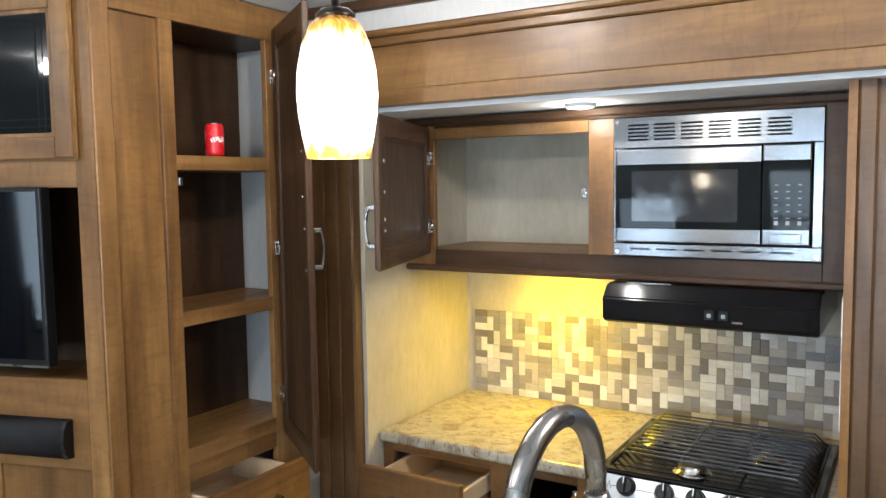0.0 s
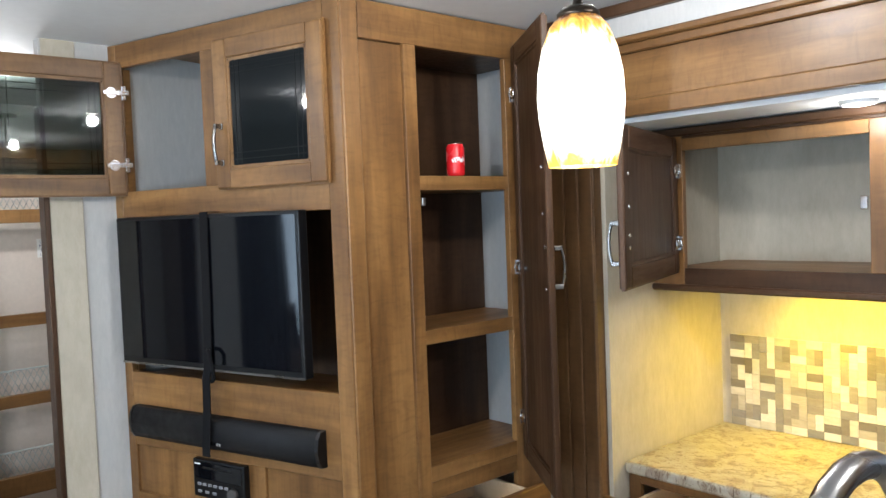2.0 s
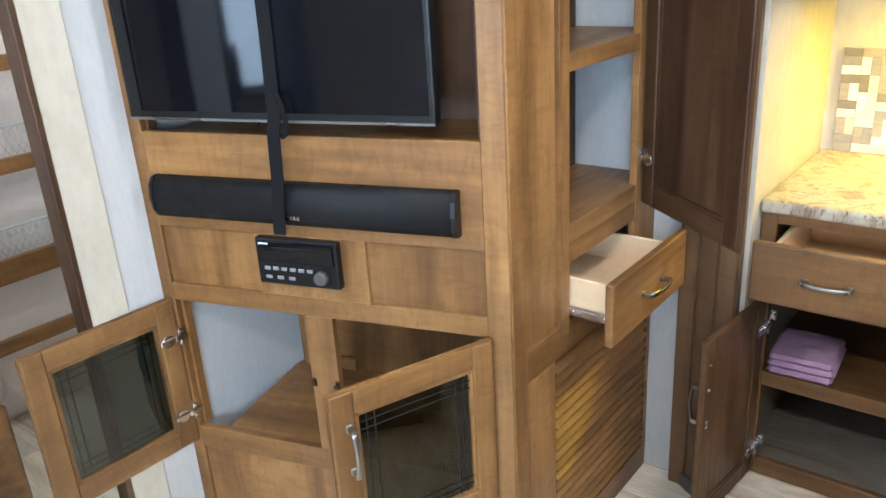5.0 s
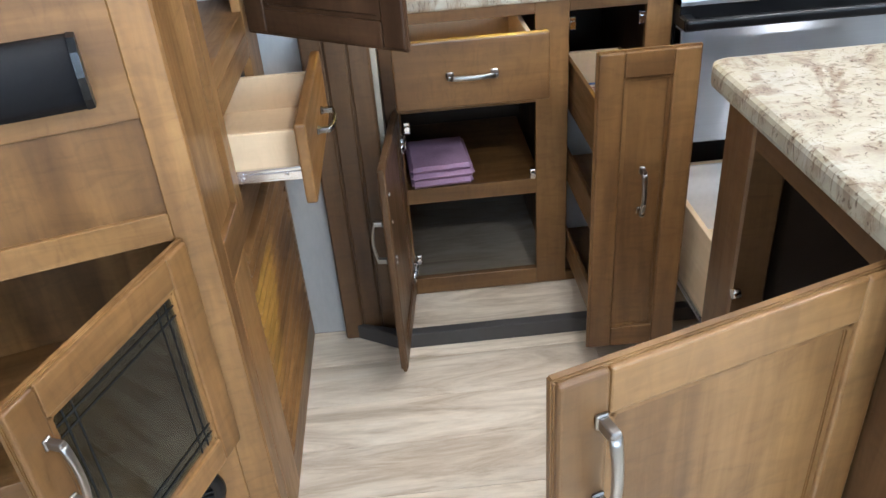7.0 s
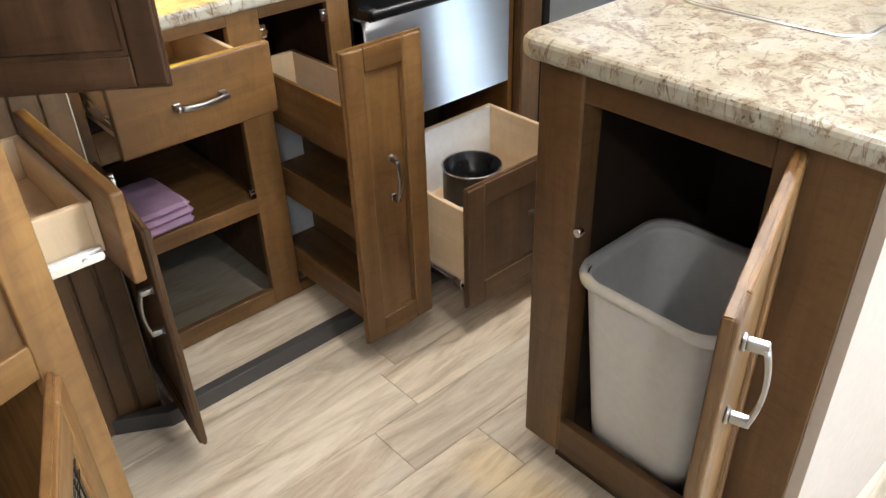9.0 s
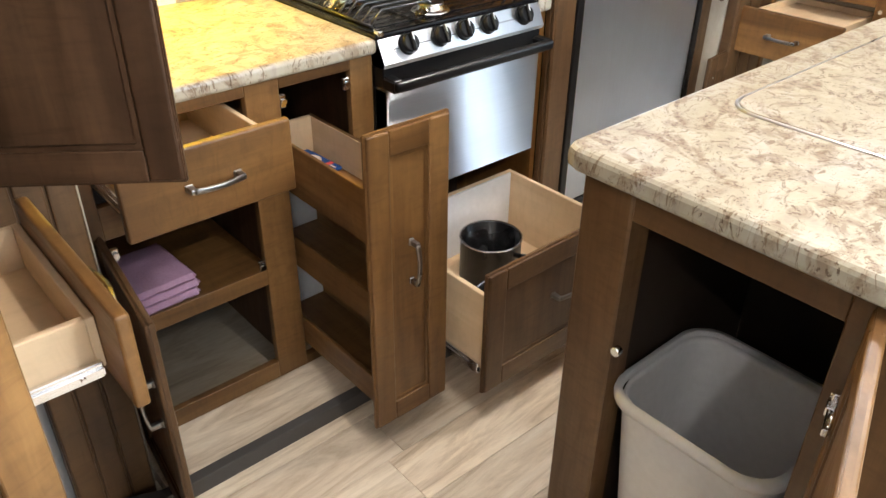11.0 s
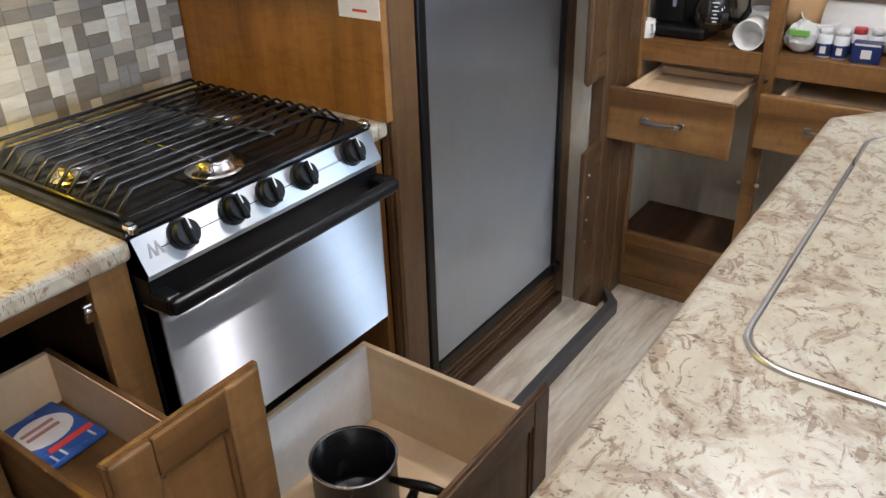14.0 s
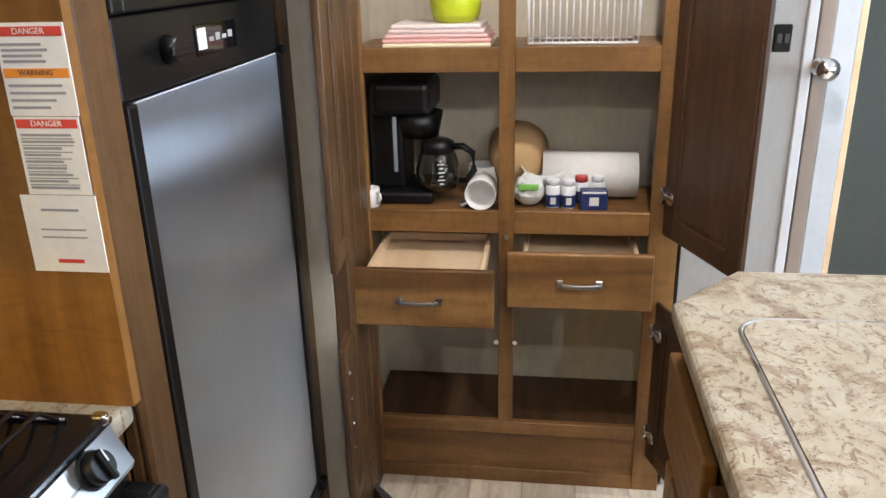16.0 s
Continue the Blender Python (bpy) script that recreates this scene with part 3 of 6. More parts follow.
curtain_cloth = fabric("slate_blue_curtain", (0.050, 0.062, 0.085))
for x0, x1 in ((-3.46, -3.11), (-2.91, -2.70)):
    cur = thing("curtain", "slate-blue pleated curtain hanging beside the window", "curtain", pose((x0 + x1) / 2, YS, 0), "curtains")
    me = Mesh()
    n, hw = 56, (x1 - x0) / 2
    cols = []
    for i in range(n + 1):
        u = -hw + 2 * hw * i / n
        y = 0.052 + 0.016 * math.sin(u * 118) + 0.007 * math.sin(u * 61 + 1)
        cols.append([me.bm.verts.new((u, y + dy, z)) for dy in (0, 0.003) for z in (0.62, 1.30, 1.985)])
    for p, q in zip(cols, cols[1:]):
        for a, b in ((0, 1), (1, 2), (4, 3), (5, 4), (3, 0), (2, 5)):
            me.bm.faces.new((p[a], p[b], q[b], q[a])).smooth = True
    part("drape", me, curtain_cloth, cur)
    part("rod", Mesh().rod((-hw - 0.03, 0.052, 1.99), (hw + 0.03, 0.052, 1.99), 0.009, seg=12), dark_bronze, cur)
    for u in (-hw - 0.02, hw + 0.02):
        part("bracket", Mesh().box(u - 0.006, u + 0.006, 0.0, 0.055, 1.975, 1.985, 0, 0.002), dark_bronze, cur)


def fluted(name, x0, x1, y0, y1, z0, z1, label):
    me = Mesh()
    me.box(x0, x1, y0 + 0.006, y1, z0, z1, 0, 0.002)
    n = 3
    w = (x1 - x0) / n
    for i in range(n):
        wide = 0.46
        c = x0 + w * (i + 0.5)
        me.box(c - w * wide, c + w * wide, y0, y0 + 0.01, z0 + 0.001, z1 - 0.001, 0, 0.004, 2)
    return structure(name, me, shade_z, label)


fluted("trim_pilaster_1", -1.668, -1.512, 2.842, WALL_N, 0.0, 1.885, "dark fluted wooden upright trim")
fluted("trim_pilaster_2", 0.645, 0.866, 2.842, WALL_N, 0.0, 1.885, "dark fluted wooden upright trim")
me = Mesh()
me.box(-1.512, 0.82, 2.852, WALL_N, 1.930, 2.055, 0, 0.002)
me.box(-1.512, 0.82, 2.845, WALL_N, 1.885, 1.930, 0, 0.003)
me.box(-1.512, 0.82, 2.838, WALL_N, 2.055, 2.080, 0, 0.004)
me.box(-1.512, 0.82, 2.828, WALL_N, 2.080, 2.100, 0, 0.005)
structure("trim_header", me, mid_x, "wide wooden valance over the kitchen")
structure("trim_crown", Mesh().box(-1.70, 0.82, 2.860, WALL_N, 2.168, CEIL, 0, 0.004), dark_x, "dark brown crown strip under the ceiling")
me = Mesh()
me.box(-1.675, -1.512, 2.826, WALL_N, 1.885, 2.098, 0, 0.005, 2)
structure("trim_header_end", me, mid_x, "wooden end block of the valance")


def star():
    me = Mesh()
    c = me.bm.verts.new((0, -0.014, 0))
    rim = []
    for k in range(10):
        a, r = math.pi * (0.5 + k / 5), 0.052 if k % 2 == 0 else 0.021
        rim.append(me.bm.verts.new((r * math.cos(a), 0, r * math.sin(a))))
    for k in range(10):
        me.bm.faces.new((c, rim[k], rim[(k + 1) % 10]))
    me.bm.faces.new(rim)
    return single("wall_star", me, dark_bronze, "dark metal five-pointed star on the valance end", "ornament", pose(-1.579, 2.825, 1.985, 0, 12, 0))


star()

# ---- entertainment centre, set at an angle ----
ENT = pose(-1.805, 2.152, 0, 0, 0, 17)
ent = thing("entertainment_center", "brown maple entertainment center with open smoked-glass doors", "cabinet", ENT)
F = 0.02
for n, a, b, c, d in (("stile", -0.875, -0.829, 0, 2.196), ("stile", -0.005, 0.046, 0, 2.196), ("stile", -0.456, -0.384, 1.745, 2.125), ("stile", -0.459, -0.384, 0.385, 0.757), ("stile", -0.564, -0.279, 0.804, 0.955)):
    member(ent, n, a, b, 0, F, c, d, wood_z)
for a, b, c, d in ((-0.829, -0.005, 2.125, 2.196), (-0.829, -0.005, 1.662, 1.745), (-0.829, -0.005, 0.955, 1.185), (-0.829, -0.005, 0.757, 0.804), (-0.829, -0.005, 0.321, 0.385), (-0.829, -0.005, 0.0, 0.106)):
    member(ent, "rail", a, b, 0.0005, F, c, d, wood_x)
for a, b, c, d in ((-0.831, -0.562, 0.802, 0.957), (-0.281, -0.003, 0.802, 0.957), (-0.831, -0.22, 0.104, 0.323)):
    member(ent, "panel", a, b, 0.009, 0.016, c, d, wood_z, 0)
member(ent, "stile", -0.22, -0.005, 0.0004, F, 0.106, 0.321, wood_z)
for c, d in ((1.745, 2.125), (0.385, 0.757), (1.185, 1.662)):
    member(ent, "side_panel", -0.832, -0.822, 0.02, 0.045, c, d, wood_z, 0)
member(ent, "top_panel", -0.76, 0.02, 0.02, 0.45, 2.17, 2.19, wood_x, 0)
member(ent, "shelf", -0.76, -0.01, 0.02, 0.34, 1.715, 1.742, wood_x)
member(ent, "shelf", -0.77, -0.01, 0.02, 0.24, 1.165, 1.183, wood_x)
member(ent, "shelf", -0.75, -0.01, 0.02, 0.40, 0.362, 0.383, wood_x)
member(ent, "shelf", -0.75, -0.01, 0.02, 0.40, 0.760, 0.775, wood_x)
member(ent, "back_panel", -0.74, 0.0, 0.34, 0.35, 1.742, 2.17, wall_paper, 0, "pale wallpaper back")
member(ent, "back_panel", -0.76, -0.33, 0.235, 0.243, 1.183, 1.715, wall_paper, 0, "pale wallpaper back")
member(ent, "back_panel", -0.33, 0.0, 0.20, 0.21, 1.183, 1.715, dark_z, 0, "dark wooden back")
member(ent, "back_panel", -0.735, 0.0, 0.39, 0.40, 0.383, 0.76, wood_z, 0)
member(ent, "back_frame", -0.72, -0.55, 0.375, 0.389, 0.383, 0.42, wood_x)
member(ent, "back_frame", -0.72, -0.68, 0.376, 0.389, 0.42, 0.755, wood_z)
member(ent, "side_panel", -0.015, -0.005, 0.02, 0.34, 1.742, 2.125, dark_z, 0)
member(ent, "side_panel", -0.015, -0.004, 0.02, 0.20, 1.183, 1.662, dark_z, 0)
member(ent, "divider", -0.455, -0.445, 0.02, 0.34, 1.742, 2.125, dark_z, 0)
member(ent, "side_panel", -0.015, -0.004, 0.02, 0.39, 0.383, 0.757, wood_z, 0)
d = cabinet_door(ent, 0.392, 0.408, pose(-0.388, -0.001, 1.733), (0.028, 0.12, (0, 0, 1)), smoked_dark, "closed door with a dark glass pane")
# These two doors face away from the light; the dimmed maple carries it.
swing_door(ent, -0.800, -0.003, -0.928, -0.392, 1.735, 2.137, "R", (0.03, 0.30), smoked, (0.09, 0.31), "open door with a smoked glass pane", (mid_z, mid_x))
swing_door(ent, -0.835, -0.003, -0.956, -0.362, 0.345, 0.760, "R", (0.03, 0.28), smoked, (0.09, 0.31), "open door with a smoked glass pane", (mid_z, mid_x))
swing_door(ent, -0.005, -0.003, -0.237, -0.306, 0.345, 0.760, "L", (0.036, 0.288), smoked, (), "open door with a smoked glass pane")

for x in (-0.452, -0.391):
    me = Mesh().rod((x, -0.010, 0.578), (x, 0.004, 0.578), 0.0055, seg=10)
    me.box(x - 0.006, x + 0.006, -0.002, 0.006, 0.566, 0.590, 0, 0.002)
    part("catch", me, dark_bronze, ent, "small metal catch")


def vent(parent):
    me = Mesh()
    me.lathe([(0.040, 0.0), (0.066, 0.0), (0.064, 0.008), (0.050, 0.014), (0.044, 0.012), (0.040, 0.0)], seg=28)
    for k in range(-3, 4):
        hw = math.sqrt(max(0, 0.044 ** 2 - (k * 0.012) ** 2))
        me.box(-hw, hw, k * 0.012 - 0.002, k * 0.012 + 0.002, 0.002, 0.009, 0, 0.001)
    me.box(-0.003, 0.003, -0.044, 0.044, 0.004, 0.010, 0, 0.001)
    me.rod((0, 0, 0.0006), (0, 0, 0.001), 0.044, seg=24, m=0)
    v = part("air_vent", me, black_plastic, parent, "round black plastic air vent", pose(-0.106, 0.0, 0.235, 90, 0, 0))
    return v


vent(ent)

# ---- television, strap, soundbar, radio ----
tv = thing("television", "flat black television strapped into the recess", "television", ENT @ pose(-0.4475, -0.035, 1.222))
me = Mesh()
me.box(-0.3675, 0.3675, -0.004, 0.030, 0, 0.443, 0, 0.004, 2)
me.box(-0.25, 0.25, 0.030, 0.055, 0.05, 0.35, 0, 0.01)
part("housing", me, black_plastic, tv)
part("screen", Mesh().box(-0.356, 0.356, -0.0052, -0.0035, 0.020, 0.432, 0, 0), screen_black, tv, "switched-off glossy screen")
part("trim_strip", Mesh().box(-0.3675, 0.3675, -0.0065, -0.004, 0.0, 0.006, 0, 0.001), nickel, tv, "thin silver lower edge")
me = Mesh()
me.box(-0.05, 0.05, 0.055, 0.230, 0.15, 0.25, 0, 0.004)
part("wall_mount", me, black_plastic, tv)
me = Mesh()
pts = [(-0.424, 0.02, 1.672), (-0.424, -0.042, 1.671), (-0.425, -0.044, 1.60), (-0.428, -0.044, 1.40), (-0.434, -0.045, 1.235), (-0.438, -0.050, 1.205), (-0.446, -0.046, 1.10), (-0.453, -0.045, 1.05), (-0.460, -0.044, 0.99), (-0.461, -0.043, 0.975)]
prev = None
for u, y, z in pts:
    ring = [me.bm.verts.new((u - 0.015, y, z)), me.bm.verts.new((u + 0.015, y, z)), me.bm.verts.new((u + 0.015, y - 0.003, z - 0.001)), me.bm.verts.new((u - 0.015, y - 0.003, z - 0.001))]
    if prev:
        for k in range(4):
            me.bm.faces.new((prev[k], prev[(k + 1) % 4], ring[(k + 1) % 4], ring[k]))
    prev = ring
me.tube([(-0.425, -0.052, 1.285), (-0.412, -0.062, 1.282), (-0.402, -0.066, 1.265), (-0.398, -0.062, 1.235), (-0.404, -0.055, 1.205), (-0.418, -0.050, 1.195)], 0.006, 8)
me_cable = Mesh().tube([(-0.66, 0.232, 1.36), (-0.655, 0.215, 1.26), (-0.63, 0.17, 1.20), (-0.59, 0.12, 1.188), (-0.55, 0.06, 1.19), (-0.52, 0.03, 1.22), (-0.50, 0.015, 1.27)], 0.0035, 8)
single("cable", me_cable, black_plastic, "thin black cable hanging behind the television", "cable", ENT)
single("strap", me, strap_cloth, "black webbing strap looped round the television", "strap", ENT)
bar = thing("soundbar", "long black soundbar mounted on the cabinet face", "soundbar", ENT @ pose(-0.4315, 0, 0.987))
me = Mesh()
prof = [(0.0, 0.0), (-0.020, 0.002), (-0.032, 0.018), (-0.037, 0.049), (-0.032, 0.080), (-0.020, 0.096), (0.0, 0.098)]
ends = [[me.bm.verts.new((x, y, z)) for y, z in prof] for x in (-0.368, 0.368)]
for k in range(len(prof) - 1):
    f = me.bm.faces.new((ends[0][k], ends[1][k], ends[1][k + 1], ends[0][k + 1]))
    f.smooth = True
me.bm.faces.new((ends[0][0], ends[0][-1], ends[1][-1], ends[1][0]))
for e in ends:
    me.bm.faces.new(e)
part("grille", me, soft_black, bar)
for s in (-1, 1):
    me = Mesh()
    lo = [me.bm.verts.new((s * 0.3685, y * 1.03, (z - 0.049) * 1.03 + 0.049)) for y, z in prof]
    hi = [me.bm.verts.new((s * 0.3785, y * 1.0, z)) for y, z in prof]
    n = len(prof)
    for k in range(n):
        me.bm.faces.new((lo[k], lo[(k + 1) % n], hi[(k + 1) % n], hi[k]))
    me.bm.faces.new(hi)
    part("end_cap", me, black_plastic, bar, "glossy black end cap")
me = Mesh()
for k in range(7):
    me.box(-0.048 + k * 0.010, -0.041 + k * 0.010, -0.0355, -0.031, 0.020, 0.028, 0, 0)
part("badge", me, chrome, bar, "small silver badge")
steel_button = plain("dull_silver_button", (0.20, 0.20, 0.21), 0.4)
rad = thing("radio", "black car-type radio with a disc slot and volume knob", "radio", ENT @ pose(-0.4435, 0, 0.842))
part("housing", Mesh().box(-0.1045, 0.1045, -0.022, 0.0, 0, 0.112, 0, 0.004, 2), black_plastic, rad)
part("display", Mesh().box(-0.096, 0.096, -0.0255, -0.021, 0.056, 0.106, 0, 0.002), screen_black, rad, "glossy display with a disc slot")
part("disc_slot", Mesh().box(-0.06, 0.06, -0.0275, -0.0245, 0.088, 0.093, 0, 0.001), black_plastic, rad)
for k in range(6):
    me = Mesh().box(-0.085 + k * 0.022, -0.071 + k * 0.022, -0.0255, -0.021, 0.036, 0.044, 0, 0.001)
    part("button", me, steel_button, rad, "small silver button")
for k in range(3):
    part("button", Mesh().box(-0.085 + k * 0.03, -0.069 + k * 0.03, -0.0245, -0.021, 0.014, 0.022, 0, 0.001), steel_button, rad, "small silver button")
part("knob", Mesh().rod((0.062, -0.022, 0.028), (0.062, -0.036, 0.028), 0.017, 0.015, 24), rubber, rad, "round volume knob")
part("badge", Mesh().box(-0.092, -0.068, -0.0262, -0.0252, 0.098, 0.102, 0, 0), white_plastic, rad)

# ---- tall storage cabinet ----
PX = -1.76
tall = thing("tall_cabinet", "tall brown maple cabinet with open shelves, louvres and an open door", "cabinet")
member(tall, "corner_post", PX - 0.035, PX, 2.170, 2.225, 0, 2.196, wood_z, 0.004)
member(tall, "panel", PX - 0.030, PX - 0.012, 2.225, 2.370, 0.70, 2.096, wood_z, 0)
member(tall, "stile", PX - 0.020, PX, 2.370, 2.413, 0.665, 2.098, wood_z)
member(tall, "stile", PX - 0.020, PX, 2.758, 2.884, 0.665, 2.098, wood_z)
member(tall, "rail", PX - 0.020, PX - 0.0005, 2.225, 2.884, 2.098, 2.196, wood_y)
member(tall, "rail", PX - 0.020, PX - 0.0005, 2.225, 2.884, 0.620, 0.700, wood_y)
member(tall, "stile", PX - 0.020, PX, 2.225, 2.345, 0.0, 0.620, wood_z)
member(tall, "stile", PX - 0.020, PX, 2.862, 2.884, 0.0, 0.620, wood_z)
member(tall, "rail", PX - 0.020, PX - 0.0005, 2.345, 2.862, 0.0, 0.080, wood_y)
for z in (1.706, 1.280, 0.895):
    member(tall, "shelf", PX - 0.245, PX - 0.001, 2.400, 2.883, z, z + (0.040 if z > 1 else 0.043), wood_y)
member(tall, "rail", PX - 0.020, PX - 0.0003, 2.413, 2.758, 0.845, 0.895, wood_y)
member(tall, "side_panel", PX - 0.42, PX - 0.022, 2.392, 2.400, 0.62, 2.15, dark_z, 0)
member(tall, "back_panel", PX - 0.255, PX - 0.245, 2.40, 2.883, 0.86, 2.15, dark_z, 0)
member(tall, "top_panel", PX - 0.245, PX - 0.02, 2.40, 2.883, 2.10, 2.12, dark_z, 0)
for i in range(17):
    z = 0.095 + i * 0.0305
    me = Mesh().box(-0.004, 0.004, 2.346, 2.861, -0.021, 0.021, 0, 0.0025, 2).turn(pose(PX - 0.016, 0, z + 0.010, 0, -60, 0))
    part("louvre", me, wood_y, tall)
member(tall, "back_panel", PX - 0.06, PX - 0.05, 2.345, 2.862, 0.05, 0.62, shaded_interior, 0)
# Backlit inner face: its shade is put into the darker maple.
tall_door = swing_door(tall, PX + 0.004, 2.782, -1.431, 2.548, 0.890, 2.130, "L", (0.03, 0.60), None, (0.12, 0.58, 1.10), "open panelled door", (dark_z, dark_x))
for x, z in ((0.022, 0.655), (0.022, 0.545), (0.035, 0.86), (0.035, 0.74)):
    part("screw", Mesh().rod((x, -0.001, z), (x, 0.003, z), 0.0045, seg=10), chrome, tall_door, "small bright screw head")
part("catch", Mesh().box(PX - 0.012, PX + 0.006, 2.413, 2.425, 1.664, 1.686, 0, 0.002), nickel, tall, "small metal catch")
d = drawer_front(tall, 0.405, 0.150, pose(-1.632, 2.335, 0.700, 0, 0, 90), mats=(wood_x, wood_x))
drawer_box(tall, -1.95, -1.633, 2.425, 2.747, 0.720, 0.805)
me = Mesh()
me.box(-1.90, -1.640, 2.413, 2.424, 0.712, 0.738, 0, 0.002)
me.box(-1.86, -1.640, 2.409, 2.414, 0.719, 0.731, 0, 0.001)
for k in (-1.84, -1.75, -1.67):
    me.rod((k, 2.405, 0.725), (k, 2.412, 0.725), 0.004, seg=8)
part("slide_rail", me, chrome, tall, "zinc-plated drawer runner")

can = thing("drink_can", "small red drink can with white lettering strokes", "can", pose(-1.80, 2.583, 1.746))
part("body", Mesh().lathe([(0.019, 0), (0.0255, 0.006), (0.0265, 0.012), (0.0265, 0.084), (0.022, 0.092), (0.0215, 0.094)], close=True), plain("red_can", (0.60, 0.015, 0.02), 0.28), can)
part("rim", Mesh().lathe([(0.0215, 0.0925), (0.0225, 0.094), (0.0215, 0.0955), (0.020, 0.0945), (0.0195, 0.0935)], close=True), chrome, can)
me = Mesh()
for k, (a, z, s) in enumerate(((-60, 0.045, 0.010), (-45, 0.047, 0.014), (-30, 0.050, 0.010), (-15, 0.048, 0.016), (0, 0.046, 0.010), (12, 0.050, 0.014))):
    t = pose(0, 0, z, 0, 0, a) @ pose(0.0267, 0, 0, 20, 0, 0)
    me2 = Mesh().box(-0.0003, 0.0006, -0.0025, 0.0025, -s / 2, s / 2, 0, 0).turn(t)
    tmp = bpy.data.meshes.new("tmp")
    me2.bm.to_mesh(tmp)
    me.bm.from_mesh(tmp)
    bpy.data.meshes.remove(tmp)
part("marking", me, white_plastic, can, "white flowing strokes")

# ---- kitchen: upper cabinet, microwave, hood ----
UY = 3.12
upper = thing("upper_cabinet", "brown maple wall cabinet with one open compartment", "cabinet")
member(upper, "stile", -1.498, -1.392, UY, UY + 0.02, 1.395, 1.862, wood_z)
member(upper, "stile", -0.872, -0.795, UY, UY + 0.02, 1.450, 1.835, wood_z)
member(upper, "stile", -0.262, -0.205, UY, UY + 0.02, 1.395, 1.862, dark_z)
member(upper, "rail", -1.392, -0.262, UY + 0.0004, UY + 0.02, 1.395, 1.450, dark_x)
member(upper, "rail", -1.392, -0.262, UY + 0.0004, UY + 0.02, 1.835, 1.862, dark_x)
member(upper, "rail", -1.392, -0.872, UY + 0.0002, UY + 0.02, 1.800, 1.835, wood_x)
member(upper, "cornice", -1.499, -0.205, UY - 0.018, UY + 0.001, 1.842, 1.866, dark_x, 0.005)
member(upper, "lower_moulding", -1.499, -0.205, UY - 0.014, UY + 0.001, 1.382, 1.402, dark_x, 0.005)
member(upper, "bottom_panel", -1.498, -0.205, UY + 0.02, 3.518, 1.395, 1.410, dark_x, 0)
member(upper, "top_panel", -1.498, -0.205, UY + 0.02, 3.518, 1.861, 1.866, dark_x, 0)
member(upper, "shelf", -1.46, -0.83, UY + 0.02, 3.51, 1.435, 1.449, wood_x, 0)
member(upper, "side_panel", -0.842, -0.832, UY + 0.02, 3.515, 1.41, 1.860, wall_paper, 0)
member(upper, "side_panel", -1.497, -1.490, UY + 0.02, 3.515, 1.41, 1.860, wall_paper, 0)
member(upper, "back_panel", -1.49, -0.842, 3.505, 3.515, 1.41, 1.860, wall_paper, 0, "pale wallpaper back")
# This door shows its backlit side, darkened by the maple colour.
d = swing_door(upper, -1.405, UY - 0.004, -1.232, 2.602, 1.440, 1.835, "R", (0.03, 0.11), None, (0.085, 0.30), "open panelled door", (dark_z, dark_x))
for z in (0.28, 0.20, 0.13, 0.10):
    part("screw", Mesh().rod((0.512, -0.001, z), (0.512, 0.003, z), 0.0045, seg=10), chrome, d, "small bright screw head")

me = Mesh().rod((-0.885, UY - 0.006, 1.628), (-0.885, UY + 0.004, 1.628), 0.006, seg=10)
part("catch", me.box(-0.894, -0.876, UY - 0.003, UY + 0.001, 1.612, 1.644, 0, 0.002), chrome, upper, "small metal catch")

mw = thing("microwave", "built-in stainless microwave with a black glass door", "microwave", pose(-0.795, UY - 0.001, 1.452))
W, H = 0.533, 0.382
part("body", Mesh().box(0.02, W - 0.02, 0.02, 0.36, 0.02, H - 0.02, 0, 0), black_plastic, mw)
me = Mesh()
me.box(0, W, -0.010, 0, 0, 0.036, 0, 0.002)
me.box(0, W, -0.010, 0, H - 0.085, H, 0, 0.002)
me.box(0, 0.014, -0.010, 0, 0.036, H - 0.085, 0, 0.002)
me.box(W - 0.024, W, -0.010, 0, 0.036, H - 0.085, 0, 0.002)
part("trim_frame", me, steel_mw, mw, "brushed steel trim frame with louvres")
for g in range(6):
    for k in range(5):
        part("slot", Mesh().box(0.042 + g * 0.072, 0.098 + g * 0.072, -0.0112, -0.0096, H - 0.065 + k * 0.010, H - 0.060 + k * 0.010, 0, 0), black_enamel, mw)
for g in range(6):
    part("slot", Mesh().box(0.05 + g * 0.072, 0.105 + g * 0.072, -0.0112, -0.0096, 0.018, 0.023, 0, 0), black_enamel, mw)
part("door", Mesh().box(0.014, 0.392, -0.030, -0.002, 0.040, H - 0.088, 0, 0.004, 2), steel_mw, mw, "brushed steel door")
part("door_glass", Mesh().box(0.014, 0.392, -0.0320, -0.029, 0.078, H - 0.130, 0, 0.002), smoked_dark, mw, "black glass door window")
part("window_screen", Mesh().box(0.060, 0.336, -0.0326, -0.0318, 0.098, H - 0.148, 0, 0), plain("oven_window_mesh", (0.022, 0.024, 0.028), 0.08, scale=300), mw, "dark perforated window screen")
part("control_panel", Mesh().box(0.394, 0.508, -0.030, -0.002, 0.040, H - 0.088, 0, 0.004, 2), steel_mw, mw)
part("keypad", Mesh().box(0.396, 0.506, -0.0320, -0.029, 0.080, H - 0.128, 0, 0.002), smoked_dark, mw, "black touch keypad")
for r in range(7):
    for c in range(3):
        part("key", Mesh().box(0.424 + c * 0.027, 0.433 + c * 0.027, -0.0327, -0.0318, 0.092 + r * 0.0165, (0.102 if r == 0 else 0.0942) + r * 0.0165, 0, 0), ink_grey, mw)
